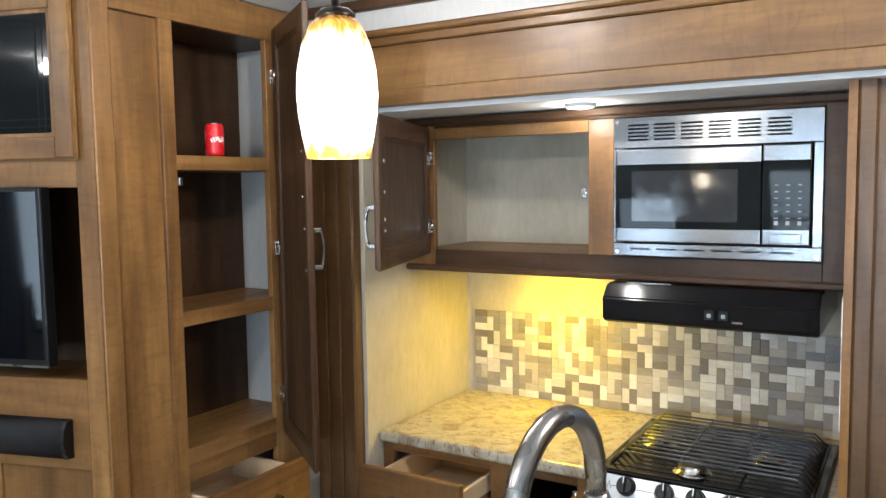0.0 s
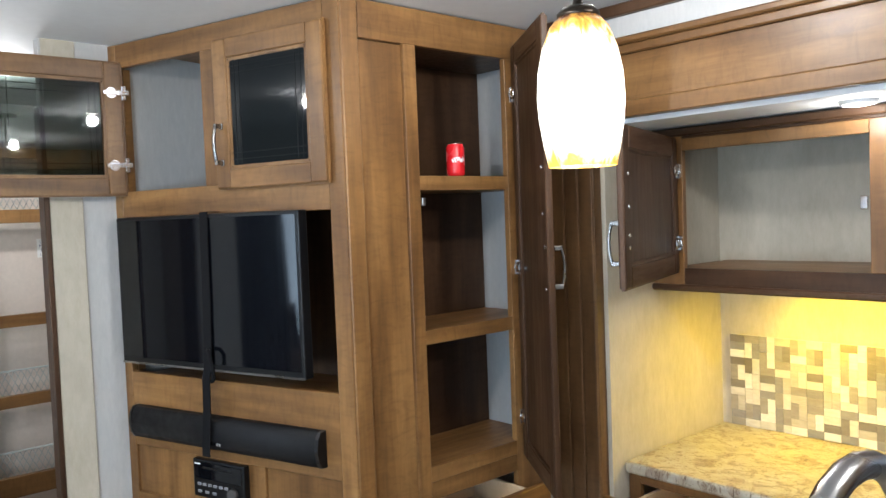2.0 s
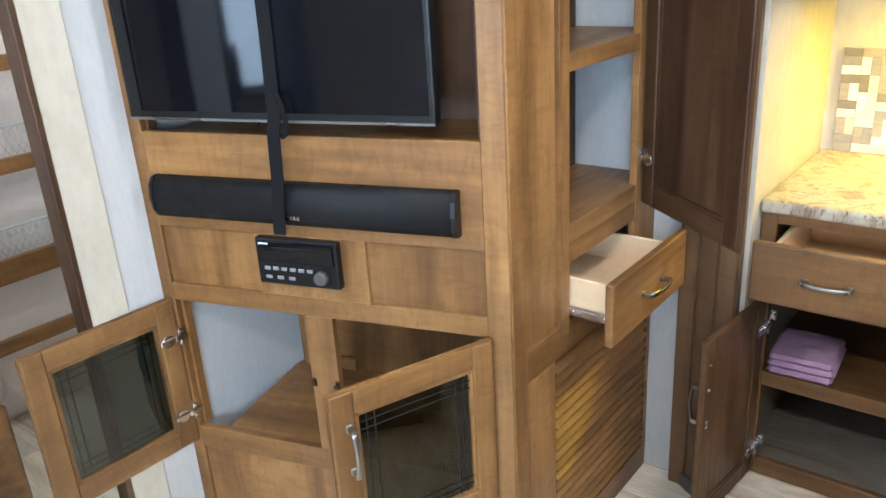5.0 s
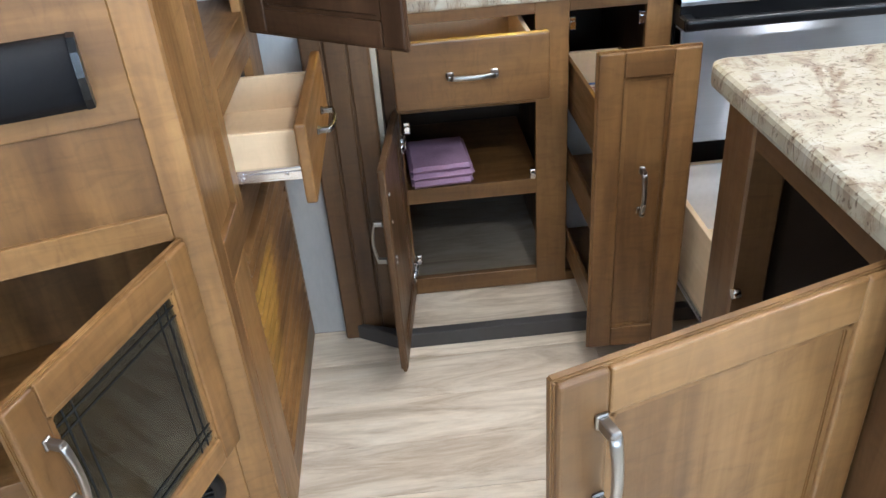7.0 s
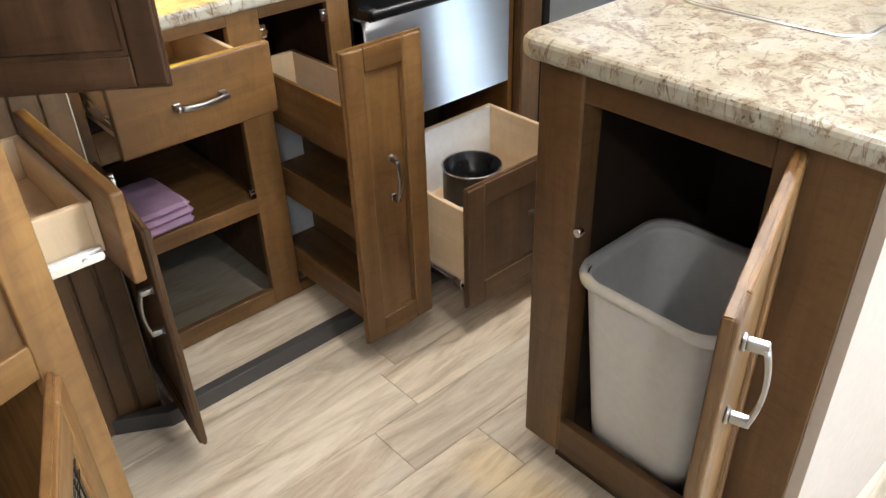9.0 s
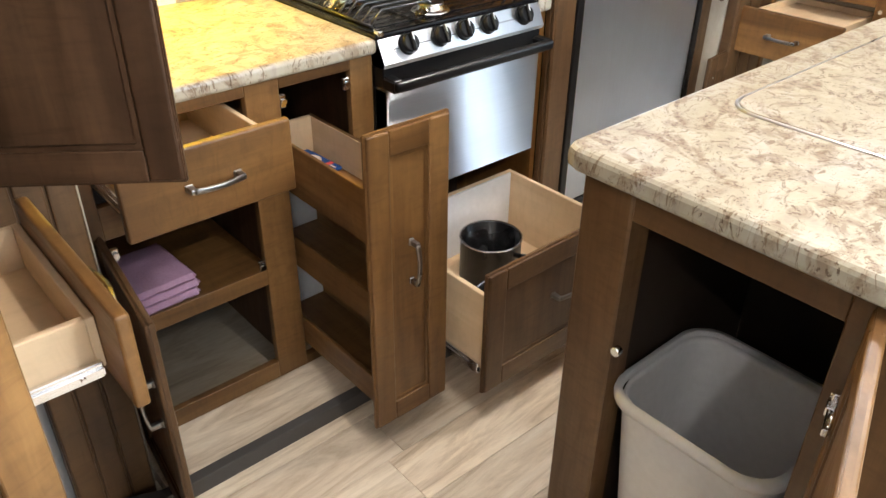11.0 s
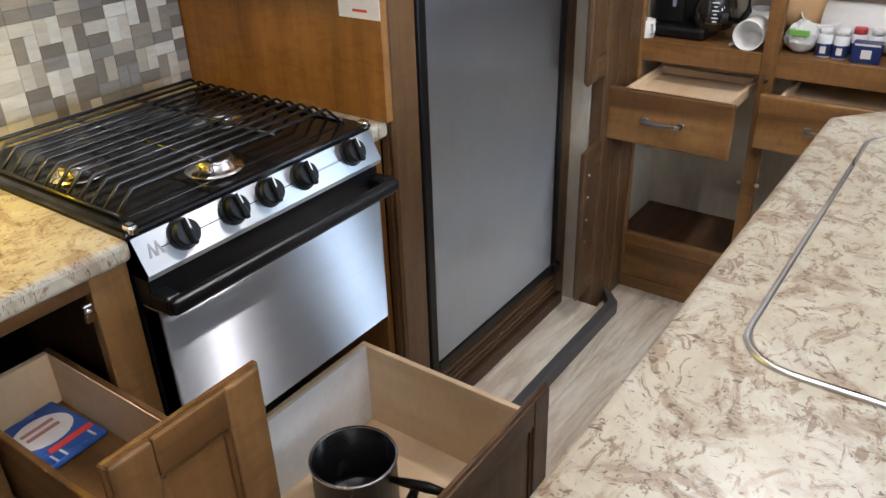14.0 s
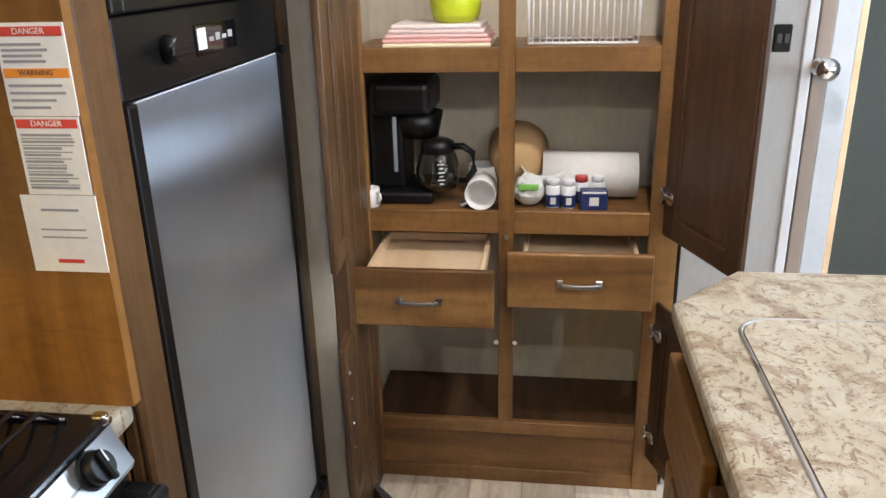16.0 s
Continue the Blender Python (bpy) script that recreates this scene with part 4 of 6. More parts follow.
part("release_button", Mesh().box(0.412, 0.488, -0.0325, -0.029, 0.046, 0.070, 0, 0.003), steel_mw, mw)
for x in (0.012, W - 0.012):
    for z in (0.012, H - 0.012):
        part("screw", Mesh().rod((x, -0.0125, z), (x, -0.0095, z), 0.005, seg=12), chrome, mw)

hood = thing("range_hood", "black enamelled range hood under the wall cabinet", "range hood")
me = Mesh()
out = [(3.515, 1.380), (3.06, 1.380), (3.02, 1.345), (3.02, 1.285), (3.04, 1.275), (3.515, 1.275)]
a = [me.bm.verts.new((-0.795, y, z)) for y, z in out]
b = [me.bm.verts.new((-0.255, y, z)) for y, z in out]
for k in range(6):
    me.bm.faces.new((a[k], a[(k + 1) % 6], b[(k + 1) % 6], b[k]))
me.bm.faces.new(a)
me.bm.faces.new(b)
bmesh.ops.bevel(me.bm, geom=list(me.bm.edges), offset=0.004, segments=2, affect="EDGES")
part("body", me, black_enamel, hood)
part("slot_line", Mesh().box(-0.74, -0.62, 3.065, 3.069, 1.381, 1.384, 0, 0), nickel, hood)
for x in (-0.51, -0.475):
    part("switch", Mesh().box(x - 0.012, x + 0.012, 3.012, 3.021, 1.303, 1.328, 0, 0.002), black_plastic, hood)
    part("switch_mark", Mesh().box(x - 0.005, x + 0.005, 3.0105, 3.0125, 1.310, 1.320, 0, 0.001), ink_grey, hood)
part("badge", Mesh().box(-0.455, -0.43, 3.018, 3.0205, 1.298, 1.303, 0, 0), chrome, hood)

strip = thing("under_cabinet_lamp", "small warm lamp under the wall cabinet", "lamp", pose(-1.10, 3.33, 1.395))
part("housing", Mesh().rod((0, 0, 0), (0, 0, -0.012), 0.036, 0.034, 24), white_plastic, strip)
part("lens", Mesh().rod((0, 0, -0.0122), (0, 0, -0.016), 0.029, 0.026, 24), glow("yellow_lamp_lens", (1.0, 0.72, 0.22), 6), strip, "glowing yellow lens")
area_lamp("under_cabinet_light", (-1.10, 3.33, 1.374), (-1.10, 3.33, 0), 0.06, 0.06, 8.0, (1.0, 0.66, 0.02), True)


def puck(x, y, z, watts, colour=WARM):
    p = thing("ceiling_lamp", "round white ceiling lamp, switched on, in a set with added fill lamps", "lamp", pose(x, y, z), "ceiling lamps")
    part("ring", Mesh().lathe([(0.028, -0.010), (0.036, -0.012), (0.043, -0.006), (0.044, 0.0)], seg=24), white_plastic, p)
    part("lens", Mesh().lathe([(0.0005, -0.015), (0.016, -0.014), (0.030, -0.009)], seg=24), glow("lamp_lens", (1.0, 0.93, 0.82), 14), p, "glowing frosted lens")
    bulb = bpy.data.lights.new("ceiling_light", "POINT")
    bulb.energy, bulb.color, bulb.shadow_soft_size = watts * 2.0, colour, 0.025
    new("ceiling_light", bulb).location = (x, y, z - 0.045)


puck(-0.862, 3.030, 1.872, 0.9)
# Second and last lamp are unseen, added as fill; the others follow reflections.
for x, y, w in ((-2.45, 0.76, 10.5), (-0.95, 0.76, 17), (0.25, 2.15, 19), (-1.05, 2.25, 10), (-3.2, 1.75, 8)):
    puck(x, y, CEIL, w)

# ---- pendant lamp ----
pend = thing("pendant_lamp", "pendant lamp with a glowing amber-streaked glass shade", "lamp", pose(-0.814, 1.916, 1.698))


def shade_material():
    m, nt, b = material("amber_art_glass", 0.25)
    tc = nt.nodes.new("ShaderNodeTexCoord")
    sep = nt.nodes.new("ShaderNodeSeparateXYZ")
    nt.links.new(tc.outputs["Object"], sep.inputs[0])
    v = coords(nt, (1, 1, 0.4), shift=False)
    n = noise_node(nt, v, 45, 5, 0.6, 1.0)
    add = nt.nodes.new("ShaderNodeMath")
    add.operation = "MULTIPLY_ADD"
    add.inputs[1].default_value = 0.10
    nt.links.new(n, add.inputs[0])
    nt.links.new(sep.outputs[2], add.inputs[2])
    band = nt.nodes.new("ShaderNodeMapRange")
    band.inputs[1].default_value, band.inputs[2].default_value = 0.05, 0.27
    nt.links.new(add.outputs[0], band.inputs[0])
    col = ramp(nt, band.outputs[0], ((0.0, (0.95, 0.55, 0.08)), (0.10, (1.0, 0.88, 0.60)), (0.2, (1.0, 0.94, 0.82)), (0.72, (1.0, 0.93, 0.78)), (0.84, (0.85, 0.42, 0.06)), (0.97, (0.16, 0.05, 0.02))))
    power = ramp(nt, band.outputs[0], ((0.0, (0.16, 0.16, 0.16)), (0.12, (0.55, 0.55, 0.55)), (0.25, (1, 1, 1)), (0.65, (0.9, 0.9, 0.9)), (0.82, (0.22, 0.22, 0.22)), (0.97, (0.03, 0.03, 0.03))))
    mul = nt.nodes.new("ShaderNodeMath")
    mul.operation = "MULTIPLY"
    mul.inputs[1].default_value = 3.2
    nt.links.new(power, mul.inputs[0])
    nt.links.new(col, b.inputs["Base Color"])
    nt.links.new(col, b.inputs["Emission Color"])
    nt.links.new(mul.outputs[0], b.inputs["Emission Strength"])
    return m


prof = [(0.0475, 0.0), (0.0535, 0.030), (0.0590, 0.065), (0.0610, 0.095), (0.0590, 0.130), (0.0520, 0.165), (0.0410, 0.193), (0.0280, 0.208)]
part("shade", Mesh().lathe(prof + [(r - 0.003, z) for r, z in prof[::-1]] + [prof[0]], seg=40), shade_material(), pend, "amber-streaked glass shade")
part("cap", Mesh().lathe([(0.0295, 0.203), (0.0300, 0.212), (0.022, 0.220), (0.008, 0.224), (0.005, 0.24)], seg=24, close=True), dark_bronze, pend)
part("stem", Mesh().rod((0, 0, 0.235), (0, 0, 0.49), 0.005, seg=10), dark_bronze, pend)
part("canopy", Mesh().lathe([(0.055, 0.5), (0.05, 0.488), (0.008, 0.482)], seg=24, close=True), dark_bronze, pend)
bulb = bpy.data.lights.new("pendant_bulb", "POINT")
bulb.energy, bulb.color, bulb.shadow_soft_size = 1.3, (1.0, 0.84, 0.62), 0.03
new("pendant_bulb", bulb).location = (-0.814, 1.916, 1.66)

# ---- kitchen base cabinet ----
KY, ZB = 2.960, 0.046
base = thing("base_cabinet", "brown maple base cabinet with an open drawer and open door", "cabinet")
member(base, "stile", -1.497, -1.458, KY, KY + 0.02, ZB, 0.852, mid_z)
member(base, "stile", -1.114, -1.031, KY, KY + 0.02, ZB, 0.852, mid_z)
member(base, "stile", -0.843, -0.779, KY, KY + 0.02, ZB, 0.852, mid_z)
for a, b, c, d in ((-1.458, -1.114, ZB, 0.098), (-1.458, -1.114, 0.600, 0.675), (-1.458, -1.114, 0.822, 0.852), (-1.031, -0.843, 0.822, 0.852), (-1.031, -0.843, ZB, 0.075)):
    member(base, "rail", a, b, KY + 0.0005, KY + 0.02, c, d, mid_x)
member(base, "shelf", -1.480, -1.100, KY + 0.001, 3.40, 0.340, 0.384, mid_x)
member(base, "bottom_panel", -1.490, -1.06, KY + 0.02, 3.51, ZB + 0.001, 0.070, shaded_vinyl, 0, "washed-oak vinyl cabinet floor with shade in its colour")
member(base, "side_panel", -1.075, -1.060, KY + 0.02, 3.50, 0.07, 0.845, dark_z, 0)
member(base, "side_panel", -0.815, -0.800, KY + 0.02, 3.50, 0.07, 0.845, dark_z, 0)
member(base, "back_panel", -1.49, -0.80, 3.500, 3.512, 0.07, 0.845, shaded_interior, 0)
# Open door's inner side: shade given by the darker maple.
d = swing_door(base, -1.462, KY - 0.004, -1.500, 2.622, 0.055, 0.612, "R", (0.03, 0.36), None, (0.08, 0.47), "open panelled door", (shade_z, shade_x))
for x, z in ((0.316, 0.49), (0.316, 0.42), (0.316, 0.325), (0.316, 0.31)):
    part("screw", Mesh().rod((x, -0.001, z), (x, 0.003, z), 0.0045, seg=10), chrome, d, "small bright screw head")
drawer_front(base, 0.352, 0.156, pose(-1.464, 2.800, 0.677), mats=(mid_x, mid_x))
drawer_box(base, -1.440, -1.132, 2.801, 3.22, 0.690, 0.795)
slide_rail(base, -1.447, 2.81, 3.15, 0.735)
slide_rail(base, -1.126, 2.81, 3.15, 0.735)
for x, z in ((-1.445, 0.56), (-1.445, 0.16), (-1.122, 0.395), (-1.022, 0.79), (-0.852, 0.79)):
    me = Mesh().rod((x, KY - 0.004, z), (x, KY + 0.010, z), 0.007, seg=10)
    me.box(x - 0.008, x + 0.008, KY + 0.002, KY + 0.012, z - 0.015, z + 0.015, 0, 0.002)
    part("catch", me, chrome, base, "small metal catch")
# pull-out pantry rack
d = door_leaf("pull_out_front", base, 0.212, 0.757, pose(-1.043, 2.641, 0.066), (mid_z, mid_x), "tall panelled pull-out front", fw=0.055)
pull_handle(d, (0.104, -0.019, 0.440), (0, 0, 1), (0, -1, 0))
for z, h in ((0.110, 0.080), (0.352, 0.084), (0.560, 0.131)):
    for a in (-1.024, -0.864):
        part("rack_side", Mesh().box(a, a + 0.010, 2.642, 3.128, z, z + (h if a < -1 else min(h, 0.108))), mid_y, base)
    part("rack_board", Mesh().box(-1.014, -0.864, 2.645, 3.126, z, z + 0.010, 0, 0), mid_y, base)
    if z > 0.5:
        for a in (2.650, 3.112):
            part("rack_end", Mesh().box(-1.0135, -0.8645, a, a + 0.012, z + 0.0105, z + 0.108), birch_x, base, "pale birch rack end")
        part("rack_lining", Mesh().box(-0.8665, -0.8642, 2.663, 3.111, z + 0.0105, z + 0.107, 0, 0), birch_y, base, "pale birch inner side")
pk = thing("packet", "blue printed packet lying in the pull-out rack", "packet", pose(-0.927, 3.040, 0.5705, 0, 0, 4))
part("pouch", Mesh().box(-0.051, 0.051, -0.072, 0.072, 0.001, 0.012, 0, 0.005, 2), plain("blue_packet", (0.03, 0.10, 0.36), 0.22), pk)
pale_print = plain("pale_print", (0.70, 0.68, 0.66), 0.4)
part("print_field", Mesh().lathe([(0.0005, 0.0128), (0.036, 0.0128), (0.038, 0.0122)], seg=24).turn(Matrix.Diagonal((1.25, 1, 1, 1)) @ pose(-0.004, 0.012, 0)), pale_print, pk, "round pale print")
for y in (0.026, 0.010):
    part("print_line", Mesh().box(-0.034, 0.022, y - 0.004, y + 0.004, 0.0129, 0.0133, 0, 0), plain("brown_print", (0.36, 0.16, 0.14), 0.5), pk)
part("print_band", Mesh().box(-0.030, 0.046, -0.045, -0.033, 0.0122, 0.0132, 0, 0), plain("red_print", (0.62, 0.05, 0.04), 0.4), pk)
for x in (-0.036, -0.020, 0.030):
    part("print_line", Mesh().box(x, x + 0.004, -0.068, -0.048, 0.0122, 0.0130, 0, 0), pale_print, pk)

# drawer below the oven
pot_x0, pot_x1 = -0.772, -0.245
# Low front below the oven, its shade put into the maple colour.
d = door_leaf("drawer_front", base, 0.545, 0.345, pose(-0.795, 2.537, 0.105), (shade_z, shade_x), "framed drawer front under the oven", fw=0.058)
pull_handle(d, (0.2725, -0.019, 0.20), (1, 0, 0), (0, -1, 0))
drawer_box(base, pot_x0, pot_x1, 2.538, 3.00, 0.145, 0.368, 0.014, birch_y, birch_x)
# White sheet laid before the birch end board.
part("drawer_back", Mesh().box(pot_x0 + 0.0145, pot_x1 - 0.0145, 2.980, 2.9855, 0.158, 0.366, 0, 0), white_plastic, base, "white sheet over the birch drawer end")
slide_rail(base, pot_x0 - 0.006, 2.56, 3.00, 0.150)
slide_rail(base, pot_x1 + 0.006, 2.56, 3.00, 0.150)
member(base, "stile", -0.779, -0.762, 2.955, 2.975, ZB, 0.46, mid_z)
member(base, "rail", -0.762, -0.24, 2.956, 2.975, ZB, 0.085, mid_x)
# Near-black back: shade of the drawer bay given as colour.
member(base, "back_panel", -0.77, -0.21, 3.30, 3.31, ZB, 0.44, shaded_interior, 0)


def pot(x, y, z, r, h, turn):
    p = thing("saucepan", "black non-stick saucepan in the open drawer", "saucepan", pose(x, y, z, 0, 0, turn), "pans in the drawer")
    pr = [(0.001, 0.0), (r * 0.92, 0.0), (r, 0.012), (r, h), (r + 0.003, h + 0.002), (r - 0.003, h), (r - 0.004, 0.014), (r * 0.9, 0.005), (0.001, 0.005)]
    part("pan_body", Mesh().lathe(pr, seg=40), black_enamel_matt, p)
    part("rim", Mesh().lathe([(r + 0.0005, h - 0.002), (r + 0.0035, h), (r + 0.001, h + 0.003), (r - 0.003, h + 0.001)], seg=40), chrome, p, "thin bright rim")
    me = Mesh().tube([(r - 0.002, 0, h * 0.82), (r + 0.03, 0, h * 0.86), (r + 0.08, 0, h * 0.92), (r + 0.115, 0, h * 0.94)], 0.009, 10, radii=[0.006, 0.009, 0.011, 0.008])
    part("handle", me, black_plastic, p)


black_enamel_matt = plain("non_stick_black", (0.007, 0.007, 0.008), 0.28)
black_enamel_matt.node_tree.nodes["Principled BSDF"].inputs["Specular IOR Level"].default_value = 0.3
pot(-0.49, 2.825, 0.158, 0.086, 0.142, -82)
pot(-0.63, 2.632, 0.158, 0.072, 0.112, 20)

part("rack_back", Mesh().box(-1.018, -0.860, 3.129, 3.133, 0.10, 0.56, 0), white_plastic, base)
part("rack_panel", Mesh().box(-0.8525, -0.8495, 2.66, 3.128, 0.10, 0.56, 0, 0), white_wall, base, "pale board beside the rack")

# ---- worktop ----
top = thing("worktop", "cream and brown stone-look laminate worktop with a rounded edge", "worktop")
part("left_slab", Mesh().box(-1.497, -0.779, 2.936, 3.519, 0.853, 0.888, 0, 0.010, 3), stone, top)
part("rear_strip", Mesh().box(-0.779, -0.2355, 3.446, 3.519, 0.853, 0.8875, 0, 0.002), stone, top)
part("right_slab", Mesh().box(-0.2352, -0.182, 2.936, 3.519, 0.853, 0.8878, 0, 0.010, 3), stone, top)

# ---- gas range ----
wire_steel = plain("dark_wire_steel", (0.075, 0.075, 0.08), 0.32, 1.0)
rng = thing("gas_range", "stainless gas range with a black top and oven door", "stove", pose(-0.776, 2.936, 0))
RW = 0.538
part("body", Mesh().box(0.004, RW - 0.004, 0.03, 0.50, 0.465, 0.870, 0, 0), black_plastic, rng)
me = Mesh()
me.box(-0.006, RW + 0.006, 0.004, 0.508, 0.880, 0.897, 0, 0.006, 2)
me.box(0.03, RW - 0.03, 0.045, 0.480, 0.8965, 0.8985, 0, 0.002)
part("cooktop", me, black_enamel, rng, "glossy black cooktop")
me = Mesh()
out = [(0.010, 0.894), (-0.022, 0.830), (-0.018, 0.820), (0.03, 0.820), (0.03, 0.894)]
a = [me.bm.verts.new((0.0, y, z)) for y, z in out]
b = [me.bm.verts.new((RW, y, z)) for y, z in out]
for k in range(5):
    me.bm.faces.new((a[k], a[(k + 1) % 5], b[(k + 1) % 5], b[k]))
me.bm.faces.new(a)
me.bm.faces.new(b)
part("control_panel", me, steel_x, rng, "brushed steel control panel")
tilt = math.degrees(math.atan2(0.032, 0.064))
for i, x in enumerate((0.080, 0.180, 0.259, 0.341, 0.470)):
    me = Mesh()
    me.rod((0, 0, 0), (0, 0, 0.006), 0.026, 0.025, 24)
    me.rod((0, 0, 0.006), (0, 0, 0.022), 0.0235, 0.020, 24)
    me.box(-0.005, 0.005, -0.022, 0.022, 0.020, 0.031, 0, 0.003)
    k = part("knob", me, black_plastic, rng, "black control knob", pose(x, -0.006, 0.862, 90 - tilt, 0, (0, 8, -5, 3, 0)[i]))
    part("pointer", Mesh().box(-0.0012, 0.0012, 0.004, 0.022, 0.0312, 0.0318, 0, 0), white_plastic, k)
me = Mesh()
for a, b in ((-0.013, 0.002), (-0.001, 0.014)):
    lo = [me.bm.verts.new(q) for q in ((a, -0.011, 0), (a + 0.004, -0.011, 0), ((a + b) / 2, 0.004, 0), (b - 0.004, -0.011, 0), (b, -0.011, 0), ((a + b) / 2 + 0.001, 0.011, 0), ((a + b) / 2 - 0.001, 0.011, 0))]
    up = bmesh.ops.extrude_face_region(me.bm, geom=[me.bm.faces.new(lo)])
    for q in up["geom"]:
        if isinstance(q, bmesh.types.BMVert):
            q.co.z = 0.0012
part("badge", me, ink_grey, rng, "small dark peaked badge", pose(0.028, -0.0068, 0.860, 90 - tilt, 0, 0))
part("badge_line", Mesh().box(-0.03, 0.03, -0.002, 0.002, 0, 0.001, 0, 0), ink_grey, rng, "", pose(0.405, -0.0075, 0.858, 90 - tilt, 0, 0))
for i, (a, b) in enumerate(((0.036, 0.056), (0.106, 0.154), (0.206, 0.233), (0.285, 0.315), (0.367, 0.444))):
    part("panel_line", Mesh().box(a, b, -0.0008, 0.0008, 0, 0.0008, 0, 0), black_plastic, rng, "fine dark line between the knobs", pose(0, -0.0075, 0.858, 90 - tilt, 0, 0))
for x in (0.008, RW - 0.008):
    part("corner_bracket", Mesh().box(x - 0.008, x + 0.008, 0.000, 0.020, 0.890, 0.906, 0, 0.004, 2).rod((x, -0.004, 0.897), (x, 0.002, 0.897), 0.005, seg=12), chrome, rng, "bright corner bracket")
part("oven_door", Mesh().box(0.006, RW - 0.006, -0.018, 0.028, 0.465, 0.765, 0, 0.004, 2), steel_oven, rng, "brushed steel oven door")
part("door_band", Mesh().box(0.002, RW - 0.002, -0.012, 0.028, 0.766, 0.819, 0, 0.003), black_plastic, rng, "black band above the oven door")
me = Mesh()
me.box(0.0, RW, -0.068, -0.048, 0.772, 0.800, 0, 0.009, 3)
me.box(0.0, 0.03, -0.055, -0.010, 0.768, 0.800, 0, 0.005)
me.box(RW - 0.03, RW, -0.055, -0.010, 0.768, 0.800, 0, 0.005)
part("oven_handle", me, black_plastic, rng, "wide black door handle")
# Dark sheet standing in for the shade of the open drawer bay.
part("drawer_bay_back", Mesh().box(0.01, RW - 0.01, 0.30, 0.31, 0.05, 0.463, 0, 0), shaded_interior, rng)
for x, y in ((0.228, 0.085), (0.090, 0.270), (0.395, 0.270)):
    me = Mesh()
    me.lathe([(0.050, 0.8985), (0.046, 0.903), (0.036, 0.904), (0.034, 0.913), (0.030, 0.915)], (x, y, 0), 28)
    part("burner", me, chrome, rng, "bright metal burner")
    part("burner_cap", Mesh().lathe([(0.033, 0.9135), (0.033, 0.918), (0.028, 0.920), (0.001, 0.920)], (x, y, 0), 28), nickel, rng)
me = Mesh()
for k in range(13):
    y = 0.060 + k * 0.033
    me.tube([(0.020, y, 0.900), (0.055, y, 0.932), (RW - 0.055, y, 0.932), (RW - 0.020, y, 0.900)], 0.0032, 6)
for x in (0.02, RW - 0.02):
    me.tube([(x, 0.05, 0.901), (x, 0.47, 0.901)], 0.0036, 6)
for x in (0.20, 0.34):
    me.tube([(x, 0.05, 0.928), (x, 0.47, 0.928)], 0.0034, 6)
part("grate", me, wire_steel, rng, "dark steel wire pan grate")

# ---- tall side panel and fridge ----
me = Mesh()
me.box(-0.200, -0.182, 2.961, 3.519, ZB, 0.852, 0, 0)
me.box(-0.200, -0.1815, 2.9245, 3.519, 0.889, 1.897, 0, 0)
structure("wall_panel", me, wood("amber_veneer", 2, (0.15, 0.066, 0.016), (0.21, 0.098, 0.024), (0.26, 0.13, 0.038)), "amber-brown wooden side panel between stove and fridge")
fs = thing("fridge_surround", "wooden surround of the fridge", "cabinet")
member(fs, "stile", -0.1808, -0.075, 2.940, 2.960, ZB, 1.897, shade_z, 0.003)
member(fs, "moulding", -0.1808, -0.140, 2.924, 2.941, ZB, 1.897, shade_z, 0.006)
member(fs, "stile", 0.585, 0.639, 2.940, 2.960, ZB, 1.897, shade_z, 0.003)
member(fs, "rail", -0.075, 0.585, 2.941, 2.960, ZB, 0.165, shade_x)
member(fs, "kick_board", -0.075, 0.60, 2.922, 2.941, ZB, 0.085, dark_x)
for z in (0.094, 0.112, 0.130, 0.148):
    member(fs, "slat", -0.060, 0.575, 2.934, 2.9405, z, z + 0.011, shade_x, 0.003)
member(fs, "rail", -0.075, 0.585, 2.941, 2.960, 1.76, 1.897, shade_x)
fr = thing("fridge", "stainless two-door fridge with a black frame", "fridge", pose(-0.072, 2.975, 0.168))
FW = 0.655
part("body", Mesh().box(0.01, FW - 0.01, 0.0, 0.50, 0.0, 1.585, 0, 0), black_plastic, fr)
for n, z0, z1 in (("lower_door", 0.0, 1.105), ("freezer_door", 1.222, 1.585)):
    d = part(n, Mesh().box(0.030, FW - 0.030, -0.032, -0.004, z0 + 0.030, z1 - (0.0 if z0 == 0 else 0.03), 0, 0.002), steel_z, fr, "brushed steel door panel")
    me = Mesh()
    me.box(0.0, 0.031, -0.038, -0.001, z0, z1, 0, 0.005, 2)
    me.box(FW - 0.031, FW, -0.038, -0.001, z0, z1, 0, 0.005, 2)
    me.box(0.031, FW - 0.031, -0.037, -0.001, z0, z0 + 0.030, 0, 0.004, 2)
    if z0 > 0:
        me.box(0.031, FW - 0.031, -0.037, -0.001, z1 - 0.03, z1, 0, 0.004, 2)
    part("frame", me, black_plastic, d, "black door frame")
part("control_panel", Mesh().box(0.004, FW - 0.004, -0.030, -0.002, 1.107, 1.220, 0, 0.004, 2), black_plastic, fr, "black control panel")
k = part("knob", Mesh().rod((0.150, -0.030, 1.163), (0.150, -0.052, 1.163), 0.022, 0.019, 24), black_plastic, fr)
part("knob_grip", Mesh().box(0.118, 0.182, -0.058, -0.050, 1.155, 1.171, 0, 0.003), black_plastic, k)
part("display", Mesh().box(0.250, 0.420, -0.0325, -0.0295, 1.140, 1.190, 0, 0.002), screen_black, fr)
part("display_label", Mesh().box(0.256, 0.288, -0.0335, -0.0320, 1.150, 1.184, 0, 0), white_plastic, fr)
